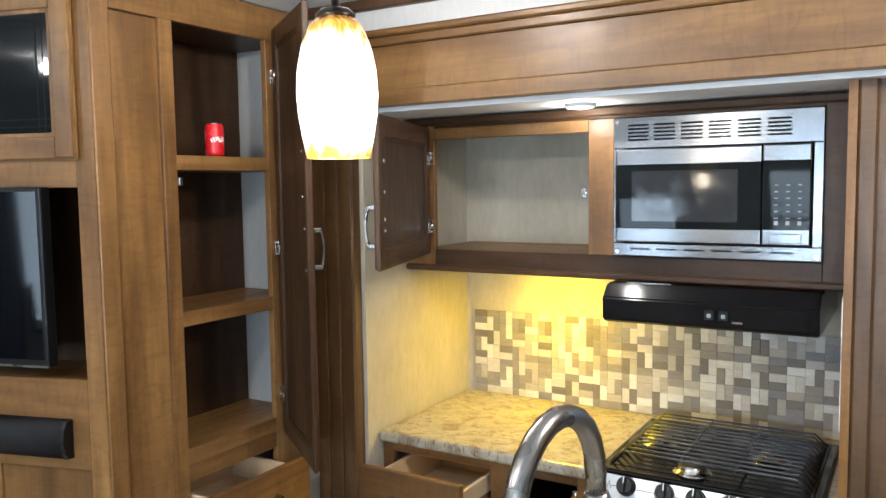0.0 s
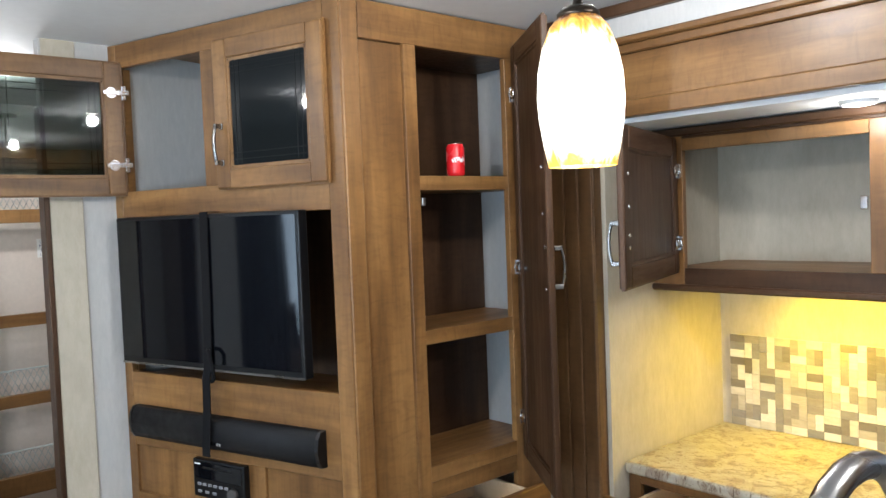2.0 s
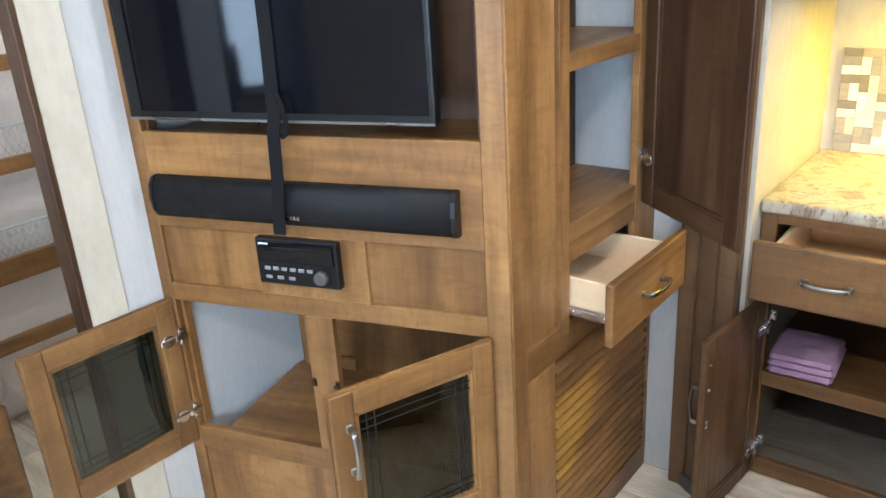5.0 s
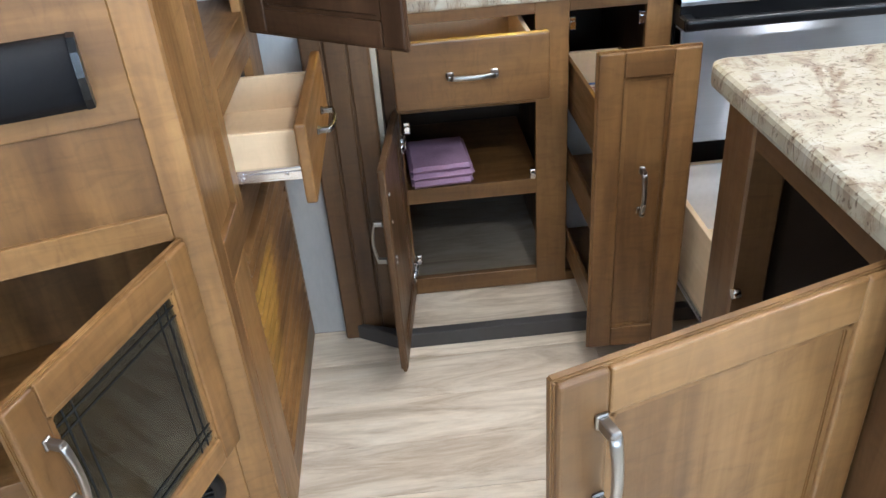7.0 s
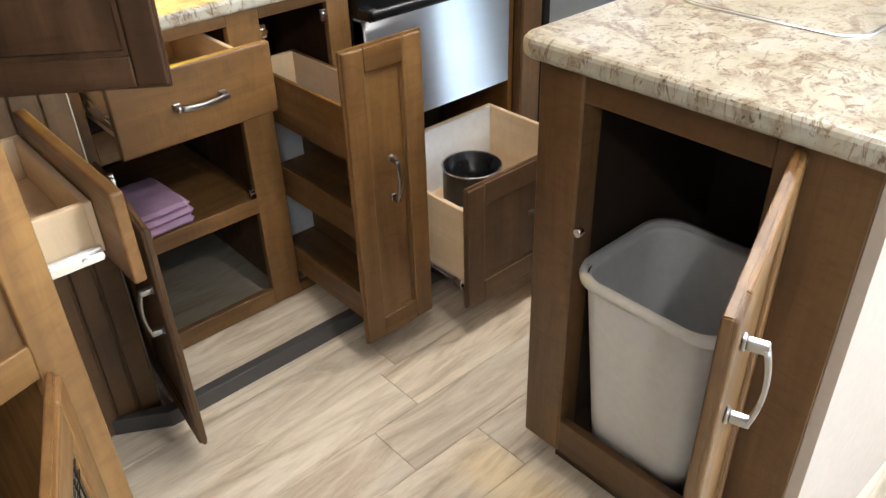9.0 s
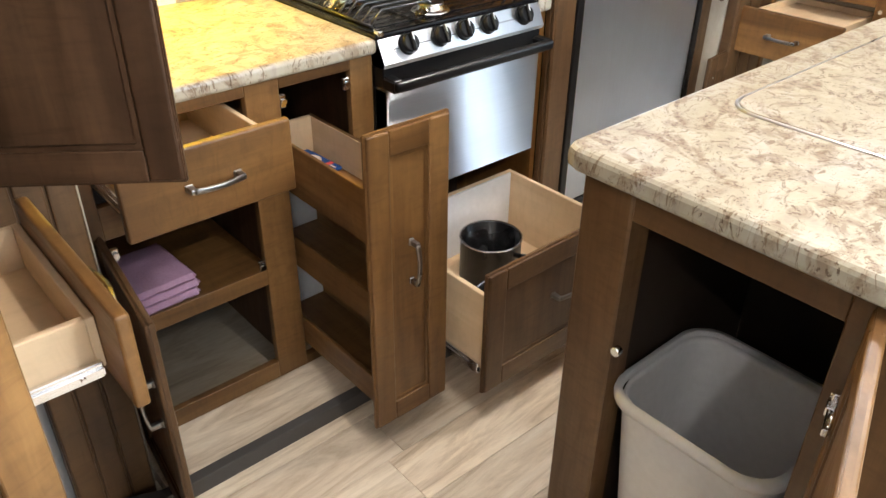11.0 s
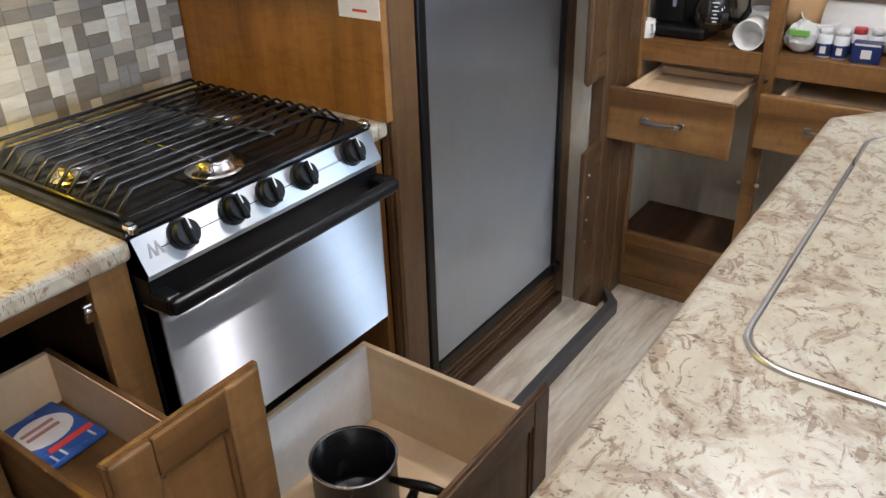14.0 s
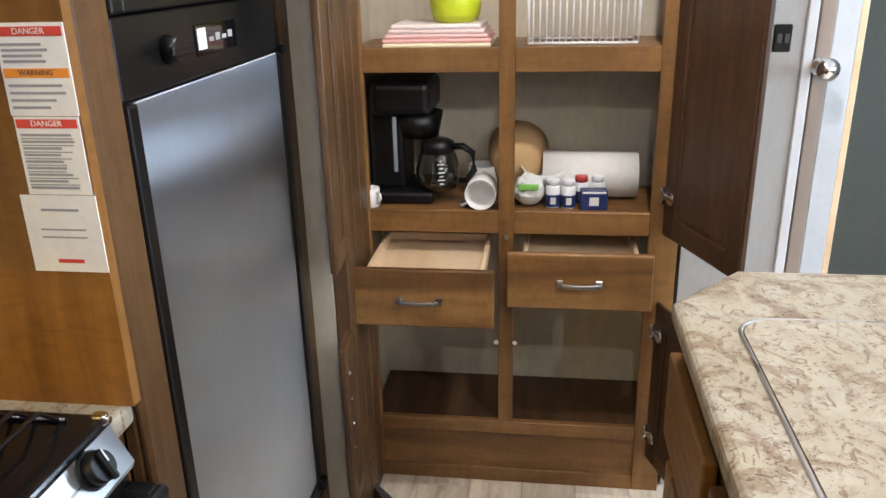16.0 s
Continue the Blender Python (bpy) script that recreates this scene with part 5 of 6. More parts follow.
for i in range(4):
    part("display_mark", Mesh().box(0.30 + i * 0.027, 0.318 + i * 0.027, -0.0335, -0.0320, 1.160, 1.167 + 0.005 * (i % 2), 0, 0), ink_grey, fr)
for z in (1.10, 1.215):
    part("hinge_cap", Mesh().box(FW - 0.012, FW + 0.006, -0.044, -0.004, z, z + 0.02, 0, 0.004), black_plastic, fr)
part("door_latch", Mesh().box(FW - 0.03, FW + 0.004, -0.052, -0.030, 0.0, 0.035, 0, 0.006), black_plastic, fr)


def sheet(name, y0, y1, z0, z1, label, bands, lean=0.0):
    t = thing(name, label, "notice", pose(-0.2004, (y0 + y1) / 2, (z0 + z1) / 2, lean, 0, -90), "notices on the side panel")
    w, h = abs(y1 - y0) / 2, (z1 - z0) / 2
    part("paper", Mesh().box(-w, w, -0.0018, -0.0002, -h, h, 0, 0), white_paper, t)
    for a, b, c, d, m in bands:
        part("print", Mesh().box(-w + 2 * w * a, -w + 2 * w * b, -0.0026, -0.0019, -h + 2 * h * c, -h + 2 * h * d, 0, 0), m, t)
    return t


def text_on(parent, body, size, x, z, mat, y=-0.0030):
    c = bpy.data.curves.new("lettering", "FONT")
    c.body, c.size, c.align_x, c.align_y = body, size, "CENTER", "CENTER"
    c.extrude = 0.0002
    tmp = bpy.data.objects.new("tmp", c)
    scene.collection.objects.link(tmp)
    dg = bpy.context.evaluated_depsgraph_get()
    mesh = bpy.data.meshes.new_from_object(tmp.evaluated_get(dg))
    bpy.data.objects.remove(tmp)
    mesh.materials.clear()
    mesh.materials.append(mat)
    ob = new("lettering", mesh)
    ob.parent = parent
    ob.matrix_basis = pose(x, y, z, 90, 0, 0)
    return ob


random.seed(4)
notice = sheet("notice", 2.925, 3.012, 1.285, 1.392, "white safety notice with a red heading bar", [(0.03, 0.97, 0.86, 0.96, ink_red), (0.03, 0.97, 0.42, 0.52, ink_orange)] + [(0.06, 0.6 + 0.3 * random.random(), z, z + 0.03, ink_grey) for z in (0.58, 0.64, 0.70, 0.76, 0.08, 0.16, 0.24, 0.32)])
text_on(notice, "DANGER", 0.010, 0, 0.0438, white_paper)
text_on(notice, "WARNING", 0.009, 0, -0.003, rubber)
notice = sheet("notice", 2.927, 3.010, 1.188, 1.284, "white safety notice with a red heading bar", [(0.03, 0.97, 0.86, 0.97, ink_red)] + [(0.06, 0.6 + 0.3 * random.random(), 0.08 + k * 0.085, 0.11 + k * 0.085, ink_grey) for k in range(9)] + [(0.06, 0.6 + 0.3 * random.random(), 0.125 + k * 0.085, 0.140 + k * 0.085, ink_grey) for k in range(8)])
text_on(notice, "DANGER", 0.010, 0, 0.0400, white_paper)
sheet("notice", 2.924, 3.024, 1.086, 1.187, "plain white card with faint grey lines", [(0.25, 0.75, 0.80, 0.83, ink_grey), (0.2, 0.8, 0.55, 0.57, ink_grey), (0.2, 0.8, 0.45, 0.47, ink_grey), (0.35, 0.70, 0.12, 0.17, ink_red)])

# ---- far storage cabinet ----
FX = 0.870
far = thing("storage_cabinet", "brown maple storage cabinet with open doors and two open drawers", "cabinet")
Y0, Y1 = 2.045, 2.884
for a, b, c, d in ((2.838, Y1, 0, CEIL - 0.005), (2.460, 2.500, 0.205, CEIL - 0.005), (Y0, 2.118, 0, CEIL - 0.005)):
    member(far, "stile", FX, FX + 0.02, a, b, c, d, wood_z)
for c, d in ((1.187, 1.246), (0.774, 0.834), (1.66, 1.70), (2.06, CEIL - 0.005)):
    member(far, "rail", FX + 0.0005, FX + 0.02, 2.118, 2.460, c, d, wood_y)
    member(far, "rail", FX + 0.0005, FX + 0.02, 2.500, 2.838, c, d, wood_y)
member(far, "rail", FX + 0.0005, FX + 0.02, 2.118, 2.838, 0.165, 0.205, wood_y)
member(far, "rail", FX + 0.0005, FX + 0.02, 2.118, 2.838, 0.0, 0.045, wood_y)
member(far, "panel", FX + 0.008, FX + 0.018, 2.118, 2.838, 0.045, 0.165, wood_y, 0)
for z in (1.226, 0.814, 0.185, 1.68):
    member(far, "shelf", FX + 0.02, 1.14, Y0 + 0.02, Y1 - 0.02, z, z + 0.018, wood_y if z > 0.5 else dark_x, 0)
member(far, "back_panel", 1.140, 1.150, Y0, Y1, 0.10, CEIL - 0.005, wall_paper, 0, "pale wallpaper back")
member(far, "side_panel", FX + 0.02, 1.14, Y0, Y0 + 0.012, 0, CEIL - 0.005, wood_z, 0)
member(far, "side_panel", FX + 0.02, 1.14, Y1 - 0.012, Y1, 0, CEIL - 0.005, wall_paper, 0)
# Open doors turned from the light are darkened by colour.
d = swing_door(far, FX - 0.003, 2.866, 0.53, 2.834, 0.120, 0.590, "R", None, None, (0.08, 0.39), "open panelled door", (shade_z, shade_x))
for z in (0.40, 0.33, 0.26, 0.19):
    part("screw", Mesh().rod((0.312, -0.001, z), (0.312, 0.003, z), 0.0045, seg=10), chrome, d, "small bright screw head")
swing_door(far, FX - 0.003, 2.866, 0.53, 2.838, 0.785, 2.05, "R", None, None, (0.10, 1.1), "open panelled door", (shade_z, shade_x))
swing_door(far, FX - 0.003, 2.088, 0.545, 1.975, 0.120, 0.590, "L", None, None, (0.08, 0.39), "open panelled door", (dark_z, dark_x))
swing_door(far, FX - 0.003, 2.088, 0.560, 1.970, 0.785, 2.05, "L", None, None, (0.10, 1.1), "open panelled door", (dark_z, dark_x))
drawer_front(far, 0.367, 0.152, pose(0.693, 2.865, 0.592, 0, 0, -90))
drawer_front(far, 0.368, 0.152, pose(0.826, 2.475, 0.592, 0, 0, -90))
for x, a, b in ((0.694, 2.525, 2.820), (0.827, 2.140, 2.435)):
    drawer_box(far, x, x + 0.30, a, b, 0.700, 0.732)
    part("drawer_runner", Mesh().box(x, x + 0.30, a + 0.10, b - 0.10, 0.640, 0.6995, 0, 0.001), birch_x, far)
for y, z in ((2.505, 0.46), (2.455, 0.46), (2.48, 0.765)):
    me = Mesh().rod((FX - 0.006, y, z), (FX + 0.004, y, z), 0.007, seg=10)
    part("catch", me, chrome, far, "small metal catch")

# ---- things in the storage cabinet ----
S1, S2 = 0.8325, 1.2445
cm = thing("coffee_maker", "black drip coffee maker with a glass carafe", "coffee maker", pose(1.02, 2.752, S1))
me = Mesh()
me.box(-0.10, 0.10, -0.075, 0.085, 0, 0.035, 0, 0.01, 2)
me.box(-0.06, 0.10, 0.005, 0.098, 0.030, 0.30, 0, 0.012, 2)
me.box(-0.10, 0.10, -0.075, 0.085, 0.235, 0.325, 0, 0.02, 3)
part("body", me, black_plastic, cm)
part("filter_basket", Mesh().lathe([(0.052, 0.17), (0.066, 0.236)], (-0.02, -0.03, 0), 24, close=True), black_plastic, cm)
part("water_gauge", Mesh().box(-0.102, -0.098, 0.016, 0.027, 0.09, 0.235, 0, 0.002), plain("clear_gauge", (0.22, 0.24, 0.30), 0.2), cm)
caf = thing("carafe", "round glass carafe with a black handle", "carafe", pose(0.965, 2.668, S1 + 0.036))
part("bowl", Mesh().lathe([(0.001, 0.0), (0.048, 0.0), (0.058, 0.020), (0.060, 0.050), (0.050, 0.090), (0.040, 0.108), (0.042, 0.118)], seg=28), pane_glass("carafe_glass", (0.42, 0.41, 0.40), 0.10), caf)
part("lid", Mesh().lathe([(0.044, 0.112), (0.045, 0.126), (0.03, 0.134), (0.001, 0.135)], seg=28), black_plastic, caf)
part("band", Mesh().lathe([(0.0445, 0.100), (0.0450, 0.114)], seg=28), black_plastic, caf)
part("handle", Mesh().tube([(-0.02, -0.042, 0.118), (-0.03, -0.07, 0.122), (-0.036, -0.098, 0.105), (-0.036, -0.100, 0.06), (-0.03, -0.082, 0.03), (-0.025, -0.060, 0.028)], 0.009, 10), black_plastic, caf)


for k in range(7):
    t4 = pose(0, 0, 0.026 + k * 0.010, 0, 0, 196) @ pose(0.0605 if k < 4 else 0.0565 - 0.004 * (k - 4), 0, 0)
    part("scale_mark", Mesh().box(-0.0005, 0.0008, -0.009 if k % 2 else -0.005, 0.009 if k % 2 else 0.005, -0.0014, 0.0014, 0, 0).turn(t4), white_plastic, caf, "white measuring mark")


def mug(x, y, z, m4, label):
    g = thing("mug", label, "mug", pose(x, y, z) @ m4, "mugs")
    part("cup", Mesh().lathe([(0.001, 0.0), (0.036, 0.0), (0.040, 0.006), (0.041, 0.085), (0.039, 0.086), (0.036, 0.010), (0.001, 0.006)], seg=28), glaze, g)
    part("handle", Mesh().tube([(0.040, 0, 0.068), (0.060, 0, 0.066), (0.066, 0, 0.045), (0.058, 0, 0.026), (0.040, 0, 0.022)], 0.005, 8), glaze, g)


glaze = plain("white_glaze", (0.76, 0.75, 0.72), 0.18)
mug(0.965, 2.548, S1 + 0.0415, pose(0, 0, 0, 0, -90, 0) @ pose(0, 0, 0, 0, 0, 125), "white mug lying on its side")
mug(1.03, 2.552, S1, pose(0, 0, 0, 0, 0, 40), "white mug standing on the shelf")
mug(0.902, 2.842, S1, pose(0, 0, 0, 0, 0, 235) @ Matrix.Scale(0.6, 4), "small white cup beside the coffee maker")
straw = plain("straw_weave", (0.50, 0.32, 0.15), 0.8, relief=0.6, scale=150)
single("basket", Mesh().lathe([(0.001, 0.0), (0.06, 0.0), (0.075, 0.05), (0.085, 0.12), (0.080, 0.12), (0.06, 0.01), (0.001, 0.008)], seg=24).turn(pose(0, 0, 0.085, 0, 78, 0)), straw, "round woven straw basket leaning at the back", "basket", pose(1.0, 2.46, S1))
roll = thing("paper_towel_roll", "white paper towel roll lying on the shelf", "paper roll", pose(1.03, 2.275, S1 + 0.062))
part("roll", Mesh().rod((0, -0.135, 0), (0, 0.115, 0), 0.062, seg=36), white_paper, roll)
part("core", Mesh().rod((0, -0.1365, 0), (0, 0.1165, 0), 0.020, seg=20), plain("card_core", (0.40, 0.30, 0.2), 0.8), roll)
bowl = Mesh().lathe([(0.001, 0.0), (0.03, 0.0), (0.055, 0.03), (0.065, 0.06), (0.062, 0.06), (0.05, 0.03), (0.001, 0.006)], seg=28)
single("bowl", bowl, glaze, "small white bowl on the shelf", "bowl", pose(1.03, 2.385, S1 + 0.04, 0, -20, 0))
bag = thing("snack_bag", "white bag with a green label", "bag", pose(0.945, 2.425, S1))
random.seed(7)
me = Mesh()
bmesh.ops.create_icosphere(me.bm, subdivisions=3, radius=1.0)
for v in me.bm.verts:
    n = noise.noise(v.co * 2.3) * 0.16 + noise.noise(v.co * 6) * 0.06
    v.co = Vector((v.co.x * 0.040, v.co.y * 0.042, max(0.0, 0.040 + v.co.z * 0.042))) * (1 + n)
    v.co.z = max(0.0, v.co.z)
part("pouch", me, plain("white_film", (0.70, 0.72, 0.70), 0.3), bag)
part("paper_label", Mesh().box(-0.047, -0.040, -0.026, 0.026, 0.050, 0.066, 0, 0.002), plain("green_label", (0.18, 0.45, 0.08), 0.5), bag)
navy = plain("navy_print", (0.015, 0.03, 0.12), 0.4)
for k, (x, y) in enumerate(((0.925, 2.362), (0.922, 2.322), (0.962, 2.288), (0.965, 2.246))):
    j = thing("spice_jar", ("small white jar with a navy label", "small white jar with a navy label", "small white jar with a red lid", "small white jar with a navy label")[k], "jar", pose(x, y, S1), "small jars on the shelf")
    part("jar", Mesh().lathe([(0.017, 0.0), (0.019, 0.003), (0.019, 0.055), (0.016, 0.060)], seg=20, close=True), white_plastic, j)
    part("paper_label", Mesh().lathe([(0.0194, 0.004), (0.0194, 0.036)], seg=20), navy, j)
    part("label_print", Mesh().box(-0.0202, -0.0190, -0.008, 0.006, 0.012, 0.030, 0, 0), pale_print, j, "pale block of print")
    part("lid", Mesh().lathe([(0.0165, 0.0595), (0.0165, 0.074), (0.014, 0.076)], seg=20, close=True), (white_plastic, white_plastic, plain("red_lid", (0.5, 0.05, 0.05), 0.4), white_plastic)[k], j)
box = thing("carton", "small navy carton with a pale printed emblem", "carton", pose(0.915, 2.258, S1, 0, 0, 4))
part("box", Mesh().box(-0.016, 0.016, -0.034, 0.034, 0, 0.052, 0, 0.0015), navy, box)
part("print", Mesh().box(-0.0170, -0.0158, -0.012, 0.012, 0.012, 0.034, 0, 0), pale_print, box, "pale emblem")
part("print_line", Mesh().box(-0.0170, -0.0158, -0.030, 0.030, 0.044, 0.049, 0, 0), pale_print, box)
pastels = ((0.80, 0.72, 0.50), (0.78, 0.42, 0.40), (0.80, 0.52, 0.50), (0.82, 0.64, 0.62), (0.80, 0.70, 0.68))
for k, c in enumerate(pastels):
    s = 0.135 - 0.008 * max(0, k - 1)
    single("tray", Mesh().box(-0.09, 0.09, -s, s, 0, 0.0105, 0, 0.004, 2), plain("pastel_%d" % k, c, 0.45), "thin pastel plastic tray in a stack", "tray", pose(0.98, 2.655, S2 + k * 0.011), "stack of pastel trays")
lime = plain("lime_plastic", (0.50, 0.60, 0.02), 0.35)
single("bowl", Mesh().lathe([(0.001, 0.0), (0.052, 0.0), (0.062, 0.02), (0.070, 0.085), (0.067, 0.085), (0.058, 0.01), (0.001, 0.006)], seg=32), lime, "lime-green plastic bowl on the trays", "bowl", pose(0.98, 2.615, S2 + 0.056))
rack = thing("wire_rack", "white coated wire rack standing on the shelf", "wire rack", pose(0.93, 2.300, S2))
me = Mesh()
for z in (0.004, 0.150):
    me.tube([(0, -0.132, z), (0, 0.132, z)], 0.0035, 8)
for y in (-0.132, 0.132):
    me.tube([(0, y, 0.004), (0, y, 0.150)], 0.0035, 8)
part("frame", me, white_plastic, rack)
for k in range(16):
    y = -0.120 + k * 0.016
    part("wire", Mesh().tube([(0.001, y, 0.003), (0.001, y, 0.15)], 0.0022, 6), white_plastic, rack)
part("foot", Mesh().tube([(0, -0.13, 0.004), (0.12, -0.13, 0.004), (0.12, 0.13, 0.004), (0, 0.13, 0.004)], 0.003, 8), white_plastic, rack)

# light switch and door of the far room
sw = thing("wall_switch", "black double wall switch", "switch", pose(XE + 0.001, 1.846, 1.258, 0, 0, -90))
part("plate", Mesh().box(-0.020, 0.020, -0.008, 0, -0.031, 0.031, 0, 0.003), black_plastic, sw)
for x in (-0.008, 0.008):
    part("rocker", Mesh().box(x - 0.006, x + 0.006, -0.012, -0.007, -0.011, 0.011, 0, 0.002), rubber, sw)
dr = tagged(new("door_1"), "pale sliding door standing open beside the frame", "", "", "structure")
part("leaf_edge", Mesh().box(0.894, 0.960, 1.736, 1.769, 0.01, 1.955, 0, 0.002), plain("taupe_edge", (0.30, 0.245, 0.205), 0.5), dr, "taupe edge of the open door")
part("leaf", Mesh().box(0.900, 0.965, 1.680, 1.735, 0.01, 1.955, 0, 0.003), plain("pale_blue_paint", (0.50, 0.54, 0.58), 0.5), dr, "pale blue-grey door face")
part("door_handle", Mesh().lathe([(0.022, 0), (0.022, 0.008), (0.010, 0.012), (0.010, 0.035), (0.024, 0.045), (0.026, 0.058), (0.001, 0.064)], seg=24), chrome, dr, "chrome door knob", pose(0.8935, 1.755, 1.193, 0, -90, 0))

# ---- island ----
IX0, IX1 = -0.965, 0.13
isl = thing("kitchen_island", "brown maple kitchen island with an open end door", "kitchen island")
# Island frame in darker maple: the shade of its side as colour.
member(isl, "corner_post", IX0 - 0.002, IX0 + 0.055, 2.068, 2.162, 0.062, 0.916, shade_z, 0.004)
member(isl, "stile", IX0, IX0 + 0.02, 1.610, 1.748, 0.062, 0.916, shade_z, 0.002)
member(isl, "rail", IX0 + 0.0005, IX0 + 0.02, 1.748, 2.068, 0.860, 0.916, shade_y)
member(isl, "rail", IX0 + 0.0005, IX0 + 0.02, 1.748, 2.068, 0.062, 0.152, shade_y)
# Inner boards are near-black to carry the island's inside shade.
member(isl, "back_panel", -0.45, -0.44, 1.62, 2.13, 0.08, 0.914, shaded_interior, 0)
member(isl, "side_panel", -0.94, -0.45, 2.095, 2.105, 0.08, 0.914, shaded_interior, 0)
member(isl, "side_panel", -0.94, -0.45, 1.72, 1.73, 0.08, 0.914, shaded_interior, 0)
member(isl, "bottom_panel", -0.94, 0.11, 1.62, 2.13, 0.075, 0.085, shaded_interior, 0)
member(isl, "front_panel", IX0 + 0.055, IX1, 2.130, 2.150, 0.062, 0.916, shade_x, 0.002)
member(isl, "end_panel", IX1 - 0.02, IX1, 1.62, 2.130, 0.062, 0.916, shade_z, 0.002)
member(isl, "rear_panel", IX0 + 0.001, IX1, 1.590, 1.609, 0.0, 0.916, plain("beige_board", (0.40, 0.335, 0.28), 0.65, relief=0.1), 0, "pale beige rear board")
member(isl, "plinth", IX0 + 0.035, IX1 - 0.04, 1.62, 2.100, 0.0, 0.075, dark_x, 0)
swing_door(isl, IX0 - 0.008, 1.722, -1.344, 1.600, 0.125, 0.903, "L", (0.042, 0.675), None, (0.10, 0.62), "open panelled door", (mid_z, mid_x))
for z in (0.62,):
    me = Mesh().rod((IX0 - 0.004, 2.058, z), (IX0 + 0.008, 2.058, z), 0.008, seg=12)
    part("catch", me, chrome, isl, "small metal catch")
for x0, x1, z0, z1 in ((-0.90, -0.42, 0.12, 0.66), (-0.40, 0.08, 0.12, 0.66)):
    d = door_leaf("door", isl, x1 - x0, z1 - z0, pose(x1, 2.151, z0, 0, 0, 180), (wood_z, wood_x), "closed panelled door")
d = drawer_front(isl, 0.30, 0.15, pose(0.10, 2.155, 0.70, 0, 0, 180), False)
d = drawer_front(isl, 0.50, 0.15, pose(-0.24, 2.155, 0.70, 0, 0, 180))
me = Mesh()
me.prism([(-1.000, 1.575), (0.195, 1.575), (0.195, 2.066), (0.059, 2.184), (-0.975, 2.184), (-0.993, 2.176), (-1.000, 2.158)], 0.917, 0.957, 0, 0.012, 3)
top = thing("island_worktop", "cream and brown stone-look island worktop around a sink cover", "worktop")
part("slab", me, stone, top)
part("underside_batten", Mesh().box(-0.94, 0.12, 1.580, 1.600, 0.9165, 0.9169, 0, 0), wood_x, top)
# inset sink cover: a raised board with round corners and a bright rim
def round_rect(x0, x1, y0, y1, r, n=5):
    pts = []
    for cx, cy, a0 in ((x1 - r, y0 + r, -90), (x1 - r, y1 - r, 0), (x0 + r, y1 - r, 90), (x0 + r, y0 + r, 180)):
        for k in range(n + 1):
            a = radians(a0 + 90 * k / n)
            pts.append((cx + r * math.cos(a), cy + r * math.sin(a)))
    return pts


cover = thing("sink_cover", "stone-look sink cover with a thin bright rim", "sink cover")
part("board", Mesh().prism(round_rect(-0.686, -0.004, 1.785, 2.105, 0.05), 0.9572, 0.9610, 0, 0.002), stone, cover)
rim_pts = round_rect(-0.690, 0.0, 1.781, 2.109, 0.053)
part("rim", Mesh().tube([(x, y, 0.9580) for x, y in rim_pts + rim_pts[:1]], 0.0032, 8), plain("pale_steel_rim", (0.62, 0.61, 0.60), 0.3, 1.0), cover)

fau = thing("faucet", "brushed nickel high-arc faucet", "faucet", pose(-0.415, 1.690, 0.957))
part("base", Mesh().lathe([(0.030, 0.0), (0.030, 0.006), (0.023, 0.012), (0.021, 0.07), (0.018, 0.08)], seg=28, close=True), nickel, fau)
arch = [(0, 0, 0.075), (0, 0, 0.20), (0, 0, 0.32)] + [(0.02 * (1 - math.cos(a)) / 2, 0.095 - 0.095 * math.cos(a), 0.340 + 0.095 * math.sin(a)) for a in (math.pi * k / 12 for k in range(0, 13))] + [(0.021, 0.19, 0.31)]
part("spout", Mesh().tube(arch, 0.0135, 16), nickel, fau)
part("spray_head", Mesh().tube([(0.021, 0.19, 0.318), (0.022, 0.191, 0.306), (0.024, 0.193, 0.256), (0.025, 0.194, 0.206)], 0.017, 16, radii=[0.0150, 0.0175, 0.0180, 0.0205]), nickel, fau)
part("lever", Mesh().tube([(0.020, 0, 0.045), (0.050, 0, 0.05), (0.10, 0, 0.075)], 0.007, 10), nickel, fau)

# bin
bin_ = thing("waste_bin", "grey plastic waste bin inside the island", "waste bin", pose(-0.829, 1.914, 0.090))


def bin_ring(s, z, inset=0.0):
    return [(x * s, y * s, z) for x, y in round_rect(-0.140 + inset, 0.140 - inset, -0.148 + inset, 0.148 - inset, 0.060, 6)]


me = Mesh()
rings = [[me.bm.verts.new(p) for p in bin_ring(s, z, i)] for s, z, i in ((0.74, 0.0, 0), (0.80, 0.10, 0), (0.975, 0.432, 0), (0.98, 0.446, 0.004), (0.955, 0.43, 0.004), (0.76, 0.01, 0.004))]
for a, b in zip(rings, rings[1:]):
    n = len(a)
    for k in range(n):
        me.bm.faces.new((a[k], a[(k + 1) % n], b[(k + 1) % n], b[k])).smooth = True
me.bm.faces.new(rings[0])
me.bm.faces.new(rings[-1])
bin_grey = plain("pale_grey_plastic", (0.60, 0.60, 0.61), 0.42, relief=0.1)
part("bucket", me, bin_grey, bin_)
me = Mesh()
rings = [[me.bm.verts.new(p) for p in bin_ring(s, z, i)] for s, z, i in ((0.985, 0.436, 0), (1.055, 0.432, 0), (1.065, 0.441, 0), (1.05, 0.451, 0), (0.99, 0.452, 0))]
for a, b in zip(rings, rings[1:]):
    n = len(a)
    for k in range(n):
        me.bm.faces.new((a[k], a[(k + 1) % n], b[(k + 1) % n], b[k])).smooth = True
part("rim", me, bin_grey, bin_, "rolled rim")

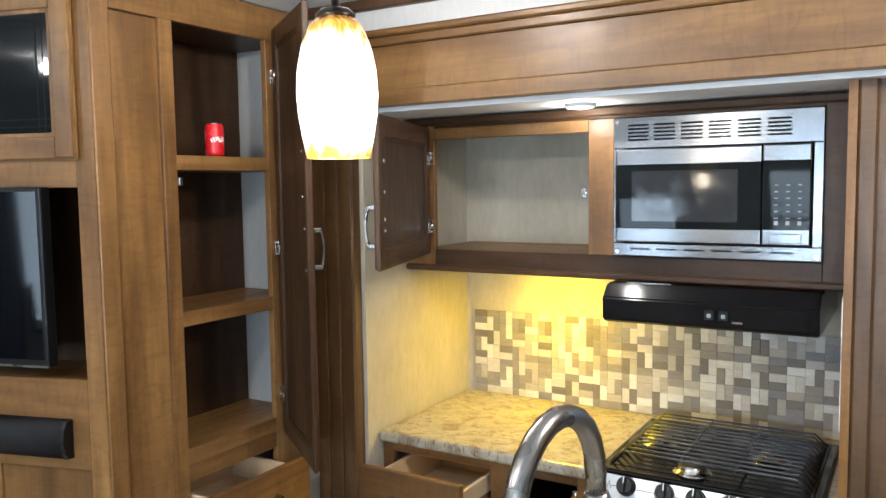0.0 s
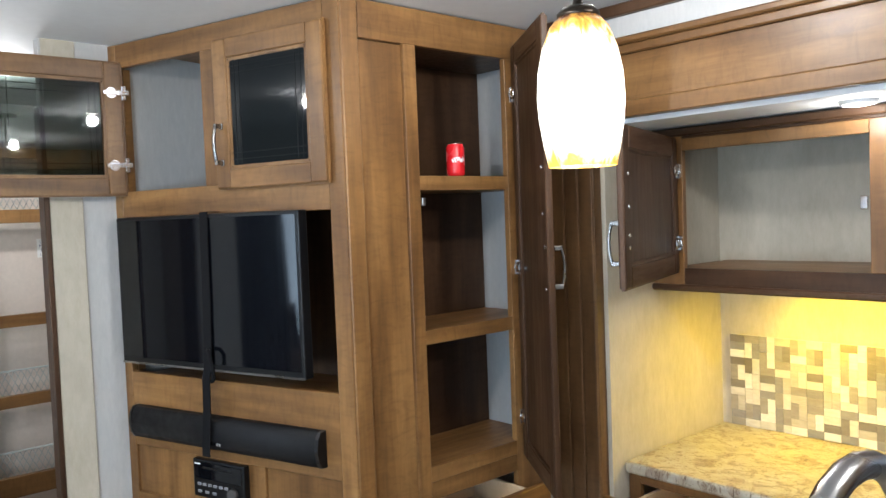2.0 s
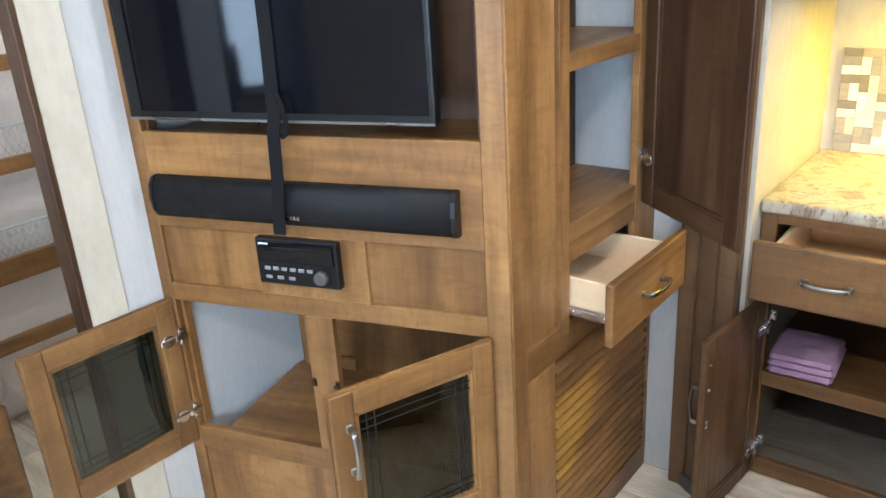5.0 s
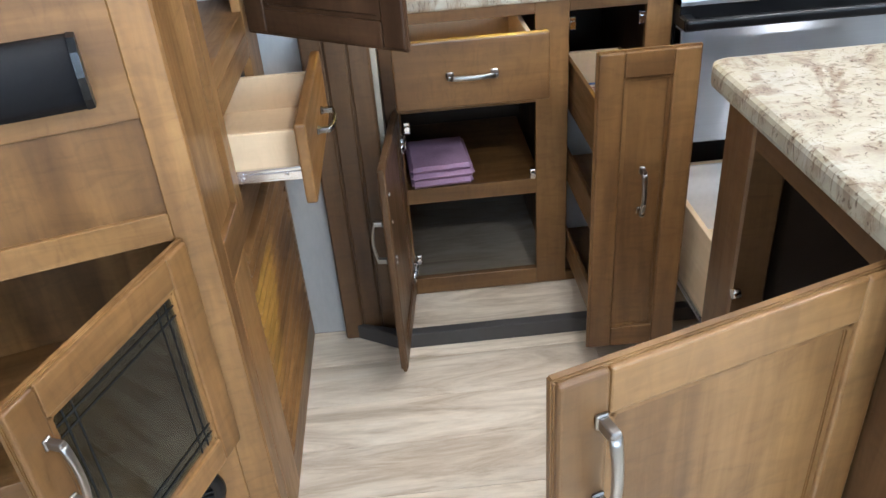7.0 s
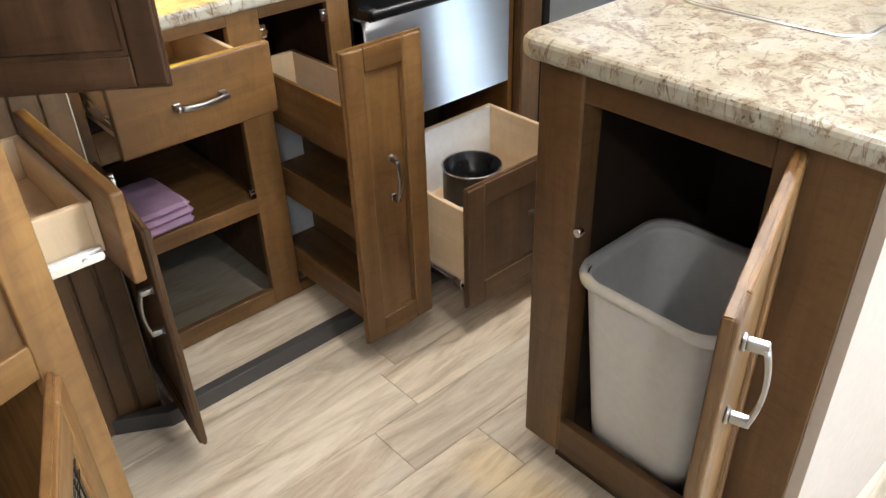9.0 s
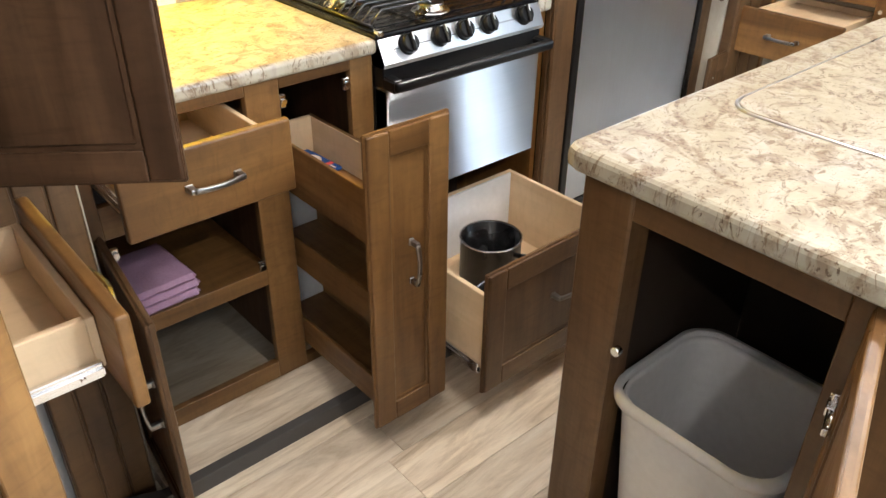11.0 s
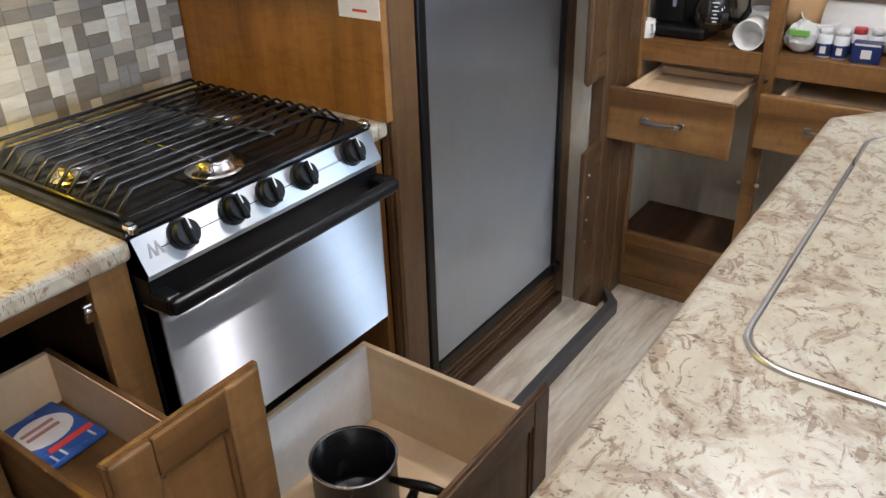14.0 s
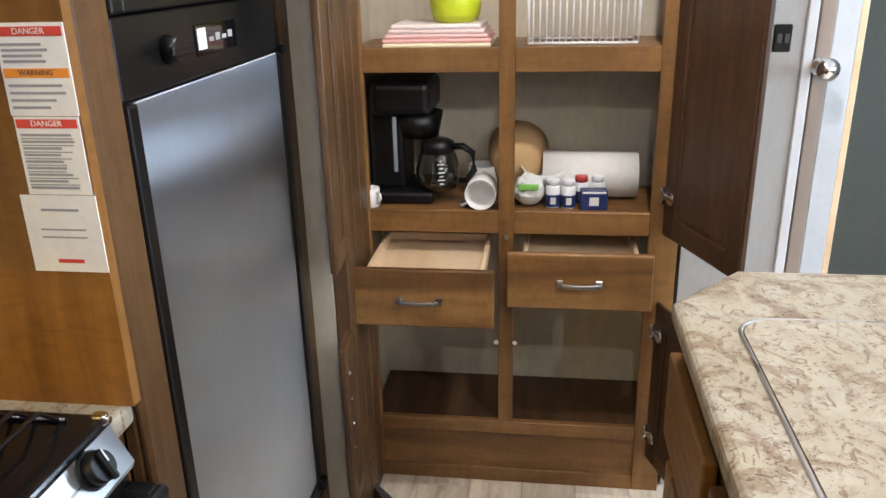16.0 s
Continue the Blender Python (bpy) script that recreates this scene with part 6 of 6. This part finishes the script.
# folded towels
tw = thing("folded_towel", "folded mauve towel on the cabinet shelf", "towel", pose(-1.368, 3.050, 0.385, 0, 0, 3))
random.seed(3)
for k in range(3):
    me = Mesh()
    g = bmesh.ops.create_grid(me.bm, x_segments=14, y_segments=14, size=0.5)["verts"]
    for v in g:
        v.co = Vector((v.co.x * (0.165 + 0.006 * (k % 2)), v.co.y * 0.19, 0.003 * noise.noise(Vector((v.co.x * 6, v.co.y * 6, k * 3.1)))))
    ex = bmesh.ops.extrude_face_region(me.bm, geom=list(me.bm.faces))
    for v in [e for e in ex["geom"] if isinstance(e, bmesh.types.BMVert)]:
        v.co.z += 0.017
    me.turn(pose(0.002 * (k % 2), 0.004 * (k % 3), 0.004 + k * 0.019))
    bmesh.ops.bevel(me.bm, geom=[e for e in me.bm.edges if len(e.link_faces) == 2 and e.calc_face_angle(0) > 0.9], offset=0.007, segments=2, affect="EDGES")
    for f in me.bm.faces:
        f.smooth = True
    part("fold", me, towel_cloth, tw)

# ---- bunk room seen through the doorway ----
SX = -3.70
unit = thing("bunk_shelf_unit", "wooden shelf unit with net pockets and pale panels", "shelf unit")
member(unit, "stile", SX, SX + 0.03, 1.60, 1.70, 0.0, 1.985, wood_z)
member(unit, "stile", SX, SX + 0.03, 2.42, 2.50, 0.0, 1.985, wood_z)
for z, h in ((1.935, 0.05), (1.67, 0.055), (1.245, 0.05), (0.915, 0.05), (0.545, 0.085), (0.30, 0.05)):
    member(unit, "rail", SX, SX + 0.029, 1.70, 2.42, z, z + h, wood_y)
member(unit, "back_panel", SX - 0.10, SX - 0.09, 1.60, 2.50, 0.0, 1.98, plain("pale_pink_board", (0.62, 0.54, 0.47), 0.7), 0)
member(unit, "side_panel", SX - 0.09, SX, 1.60, 1.615, 0.0, 1.98, wood_z, 0)
member(unit, "top_panel", SX - 0.09, SX + 0.04, 1.59, 2.51, 1.985, 2.0, dark_z, 0.003)
net = plain("grey_net", (0.40, 0.42, 0.40), 0.8)
for z in (1.725, 0.965, 0.63):
    me = Mesh()
    for k in range(30):
        y = 1.70 + k * 0.024
        me.tube([(SX + 0.004, y, z), (SX + 0.004, y + 0.05, z + 0.10)], 0.0014, 4)
        me.tube([(SX + 0.006, y + 0.05, z), (SX + 0.006, y, z + 0.10)], 0.0014, 4)
    me.tube([(SX + 0.005, 1.70, z + 0.10), (SX + 0.005, 2.42, z + 0.10)], 0.004, 6)
    part("net_pocket", me, net, unit, "stretched net pocket")
note = thing("label_card", "small white paper label on the shelf unit panel", "label", pose(SX - 0.089, 2.00, 1.56, 0, 0, 90))
part("paper", Mesh().box(-0.042, 0.042, -0.002, 0, -0.040, 0.040, 0, 0), white_paper, note)
for i, w in enumerate(("LCD TV", "Mounting", "Bracket", "Location")):
    text_on(note, w, 0.018, 0, 0.026 - i * 0.0175, navy, -0.0026)
rv = thing("roof_vent", "teal glowing plastic roof vent in the bunk room", "roof vent", pose(-3.45, 1.47, CEIL))
part("frame", Mesh().box(-0.19, 0.19, -0.19, 0.19, -0.012, -0.001, 0, 0.004), white_plastic, rv)
part("lens", Mesh().box(-0.16, 0.16, -0.16, 0.16, -0.016, -0.0125, 0, 0.001), glow("teal_lens", (0.10, 0.80, 0.75), 1.2), rv, "teal translucent cover")
bed = thing("bunk_bed", "bench bed with a beige cover", "bed", pose(-3.2, 1.30, 0))
part("base", Mesh().box(-0.45, 0.34, -0.28, 0.26, 0, 0.55, 0, 0.01), wood_x, bed)
part("mattress", Mesh().box(-0.45, 0.35, -0.29, 0.27, 0.55, 0.72, 0, 0.03, 3), bed_cloth, bed)

# ---- mosaic splashback, one tile a piece ----
splash = structure("wall_splashback", Mesh().box(-1.462, -0.2015, 3.514, 3.5195, 0.889, 1.196, 0, 0), plain("grout", (0.60, 0.56, 0.50), 0.8), "stone mosaic splashback of small oblong tiles")
U = 0.0256


def chamfered(w, h, t, c, name, mat):
    """A thin tile lying on y, its face towards -y, with eased edges."""
    x, z = w / 2, h / 2
    vs = [(-x, 0, -z), (x, 0, -z), (x, 0, z), (-x, 0, z), (-x, -t + c, -z), (x, -t + c, -z), (x, -t + c, z), (-x, -t + c, z), (-x + c, -t, -z + c), (x - c, -t, -z + c), (x - c, -t, z - c), (-x + c, -t, z - c)]
    fs = [(4 + k, k, (k + 1) % 4, 4 + (k + 1) % 4) for k in range(4)] + [(8 + k, 4 + k, 4 + (k + 1) % 4, 8 + (k + 1) % 4) for k in range(4)] + [(8, 9, 10, 11), (3, 2, 1, 0)]
    data = bpy.data.meshes.new(name)
    data.from_pydata(vs, [], fs)
    data.materials.append(mat)
    return data


cache = {}
random.seed(11)
laid = []
for i in range(0, 25):
    for j in range(-1, 7):
        up = U * (i % 2) + 2 * U * j
        if ((i + j) % 2 == 0) != (random.random() < 0.22):
            laid += [(2 * i * U, 2 * U, up + k * U, U) for k in (0, 1)]
        else:
            laid += [((2 * i + k) * U, U, up, 2 * U) for k in (0, 1)]
for a, w, c, h in laid:
    x0, x1 = max(-1.462, -1.462 + a), min(-0.203, -1.462 + a + w)
    z0, z1 = max(0.889, 0.889 + c), min(1.196, 0.889 + c + h)
    if x1 - x0 < 0.008 or z1 - z0 < 0.008:
        continue
    t = random.choice((0.0060, 0.0066, 0.0072))
    key = (round(x1 - x0, 3), round(z1 - z0, 3), t)
    if key not in cache:
        cache[key] = chamfered(key[0] - 0.0007, key[1] - 0.0007, t, 0.0005, "tile", mosaic)
    ob = new("tile", cache[key])
    ob.parent = splash
    ob.location = ((x0 + x1) / 2, 3.514, (z0 + z1) / 2)

# ---- floor planks ----
floor = bpy.data.objects["floor"]
PL, PWD, GAP = 0.92, 0.152, 0.0012
random.seed(5)
cache = {}
row = 0
y = WALL_N
while y > YS:
    y0 = max(YS, y - PWD)
    x = -4.0 - random.random() * PL
    while x < 2.6:
        a, b = max(-4.0, x), min(2.6, x + PL)
        if b - a > 0.01:
            key = (round(b - a, 3), round(y - y0, 3))
            if key not in cache:
                w, h, c, t = (key[0] - GAP) / 2, (key[1] - GAP) / 2, 0.0008, 0.004
                vs = [(-w, -h, -t), (w, -h, -t), (w, h, -t), (-w, h, -t), (-w, -h, -c), (w, -h, -c), (w, h, -c), (-w, h, -c), (-w + c, -h + c, 0), (w - c, -h + c, 0), (w - c, h - c, 0), (-w + c, h - c, 0)]
                fs = [(k, (k + 1) % 4, 4 + (k + 1) % 4, 4 + k) for k in range(4)] + [(4 + k, 4 + (k + 1) % 4, 8 + (k + 1) % 4, 8 + k) for k in range(4)] + [(8, 9, 10, 11)]
                data = bpy.data.meshes.new("plank")
                data.from_pydata(vs, [], fs)
                data.materials.append(vinyl)
                cache[key] = data
            ob = new("plank", cache[key])
            ob.parent = floor
            ob.location = ((a + b) / 2, (y + y0) / 2, 0)
        x += PL
    y -= PWD
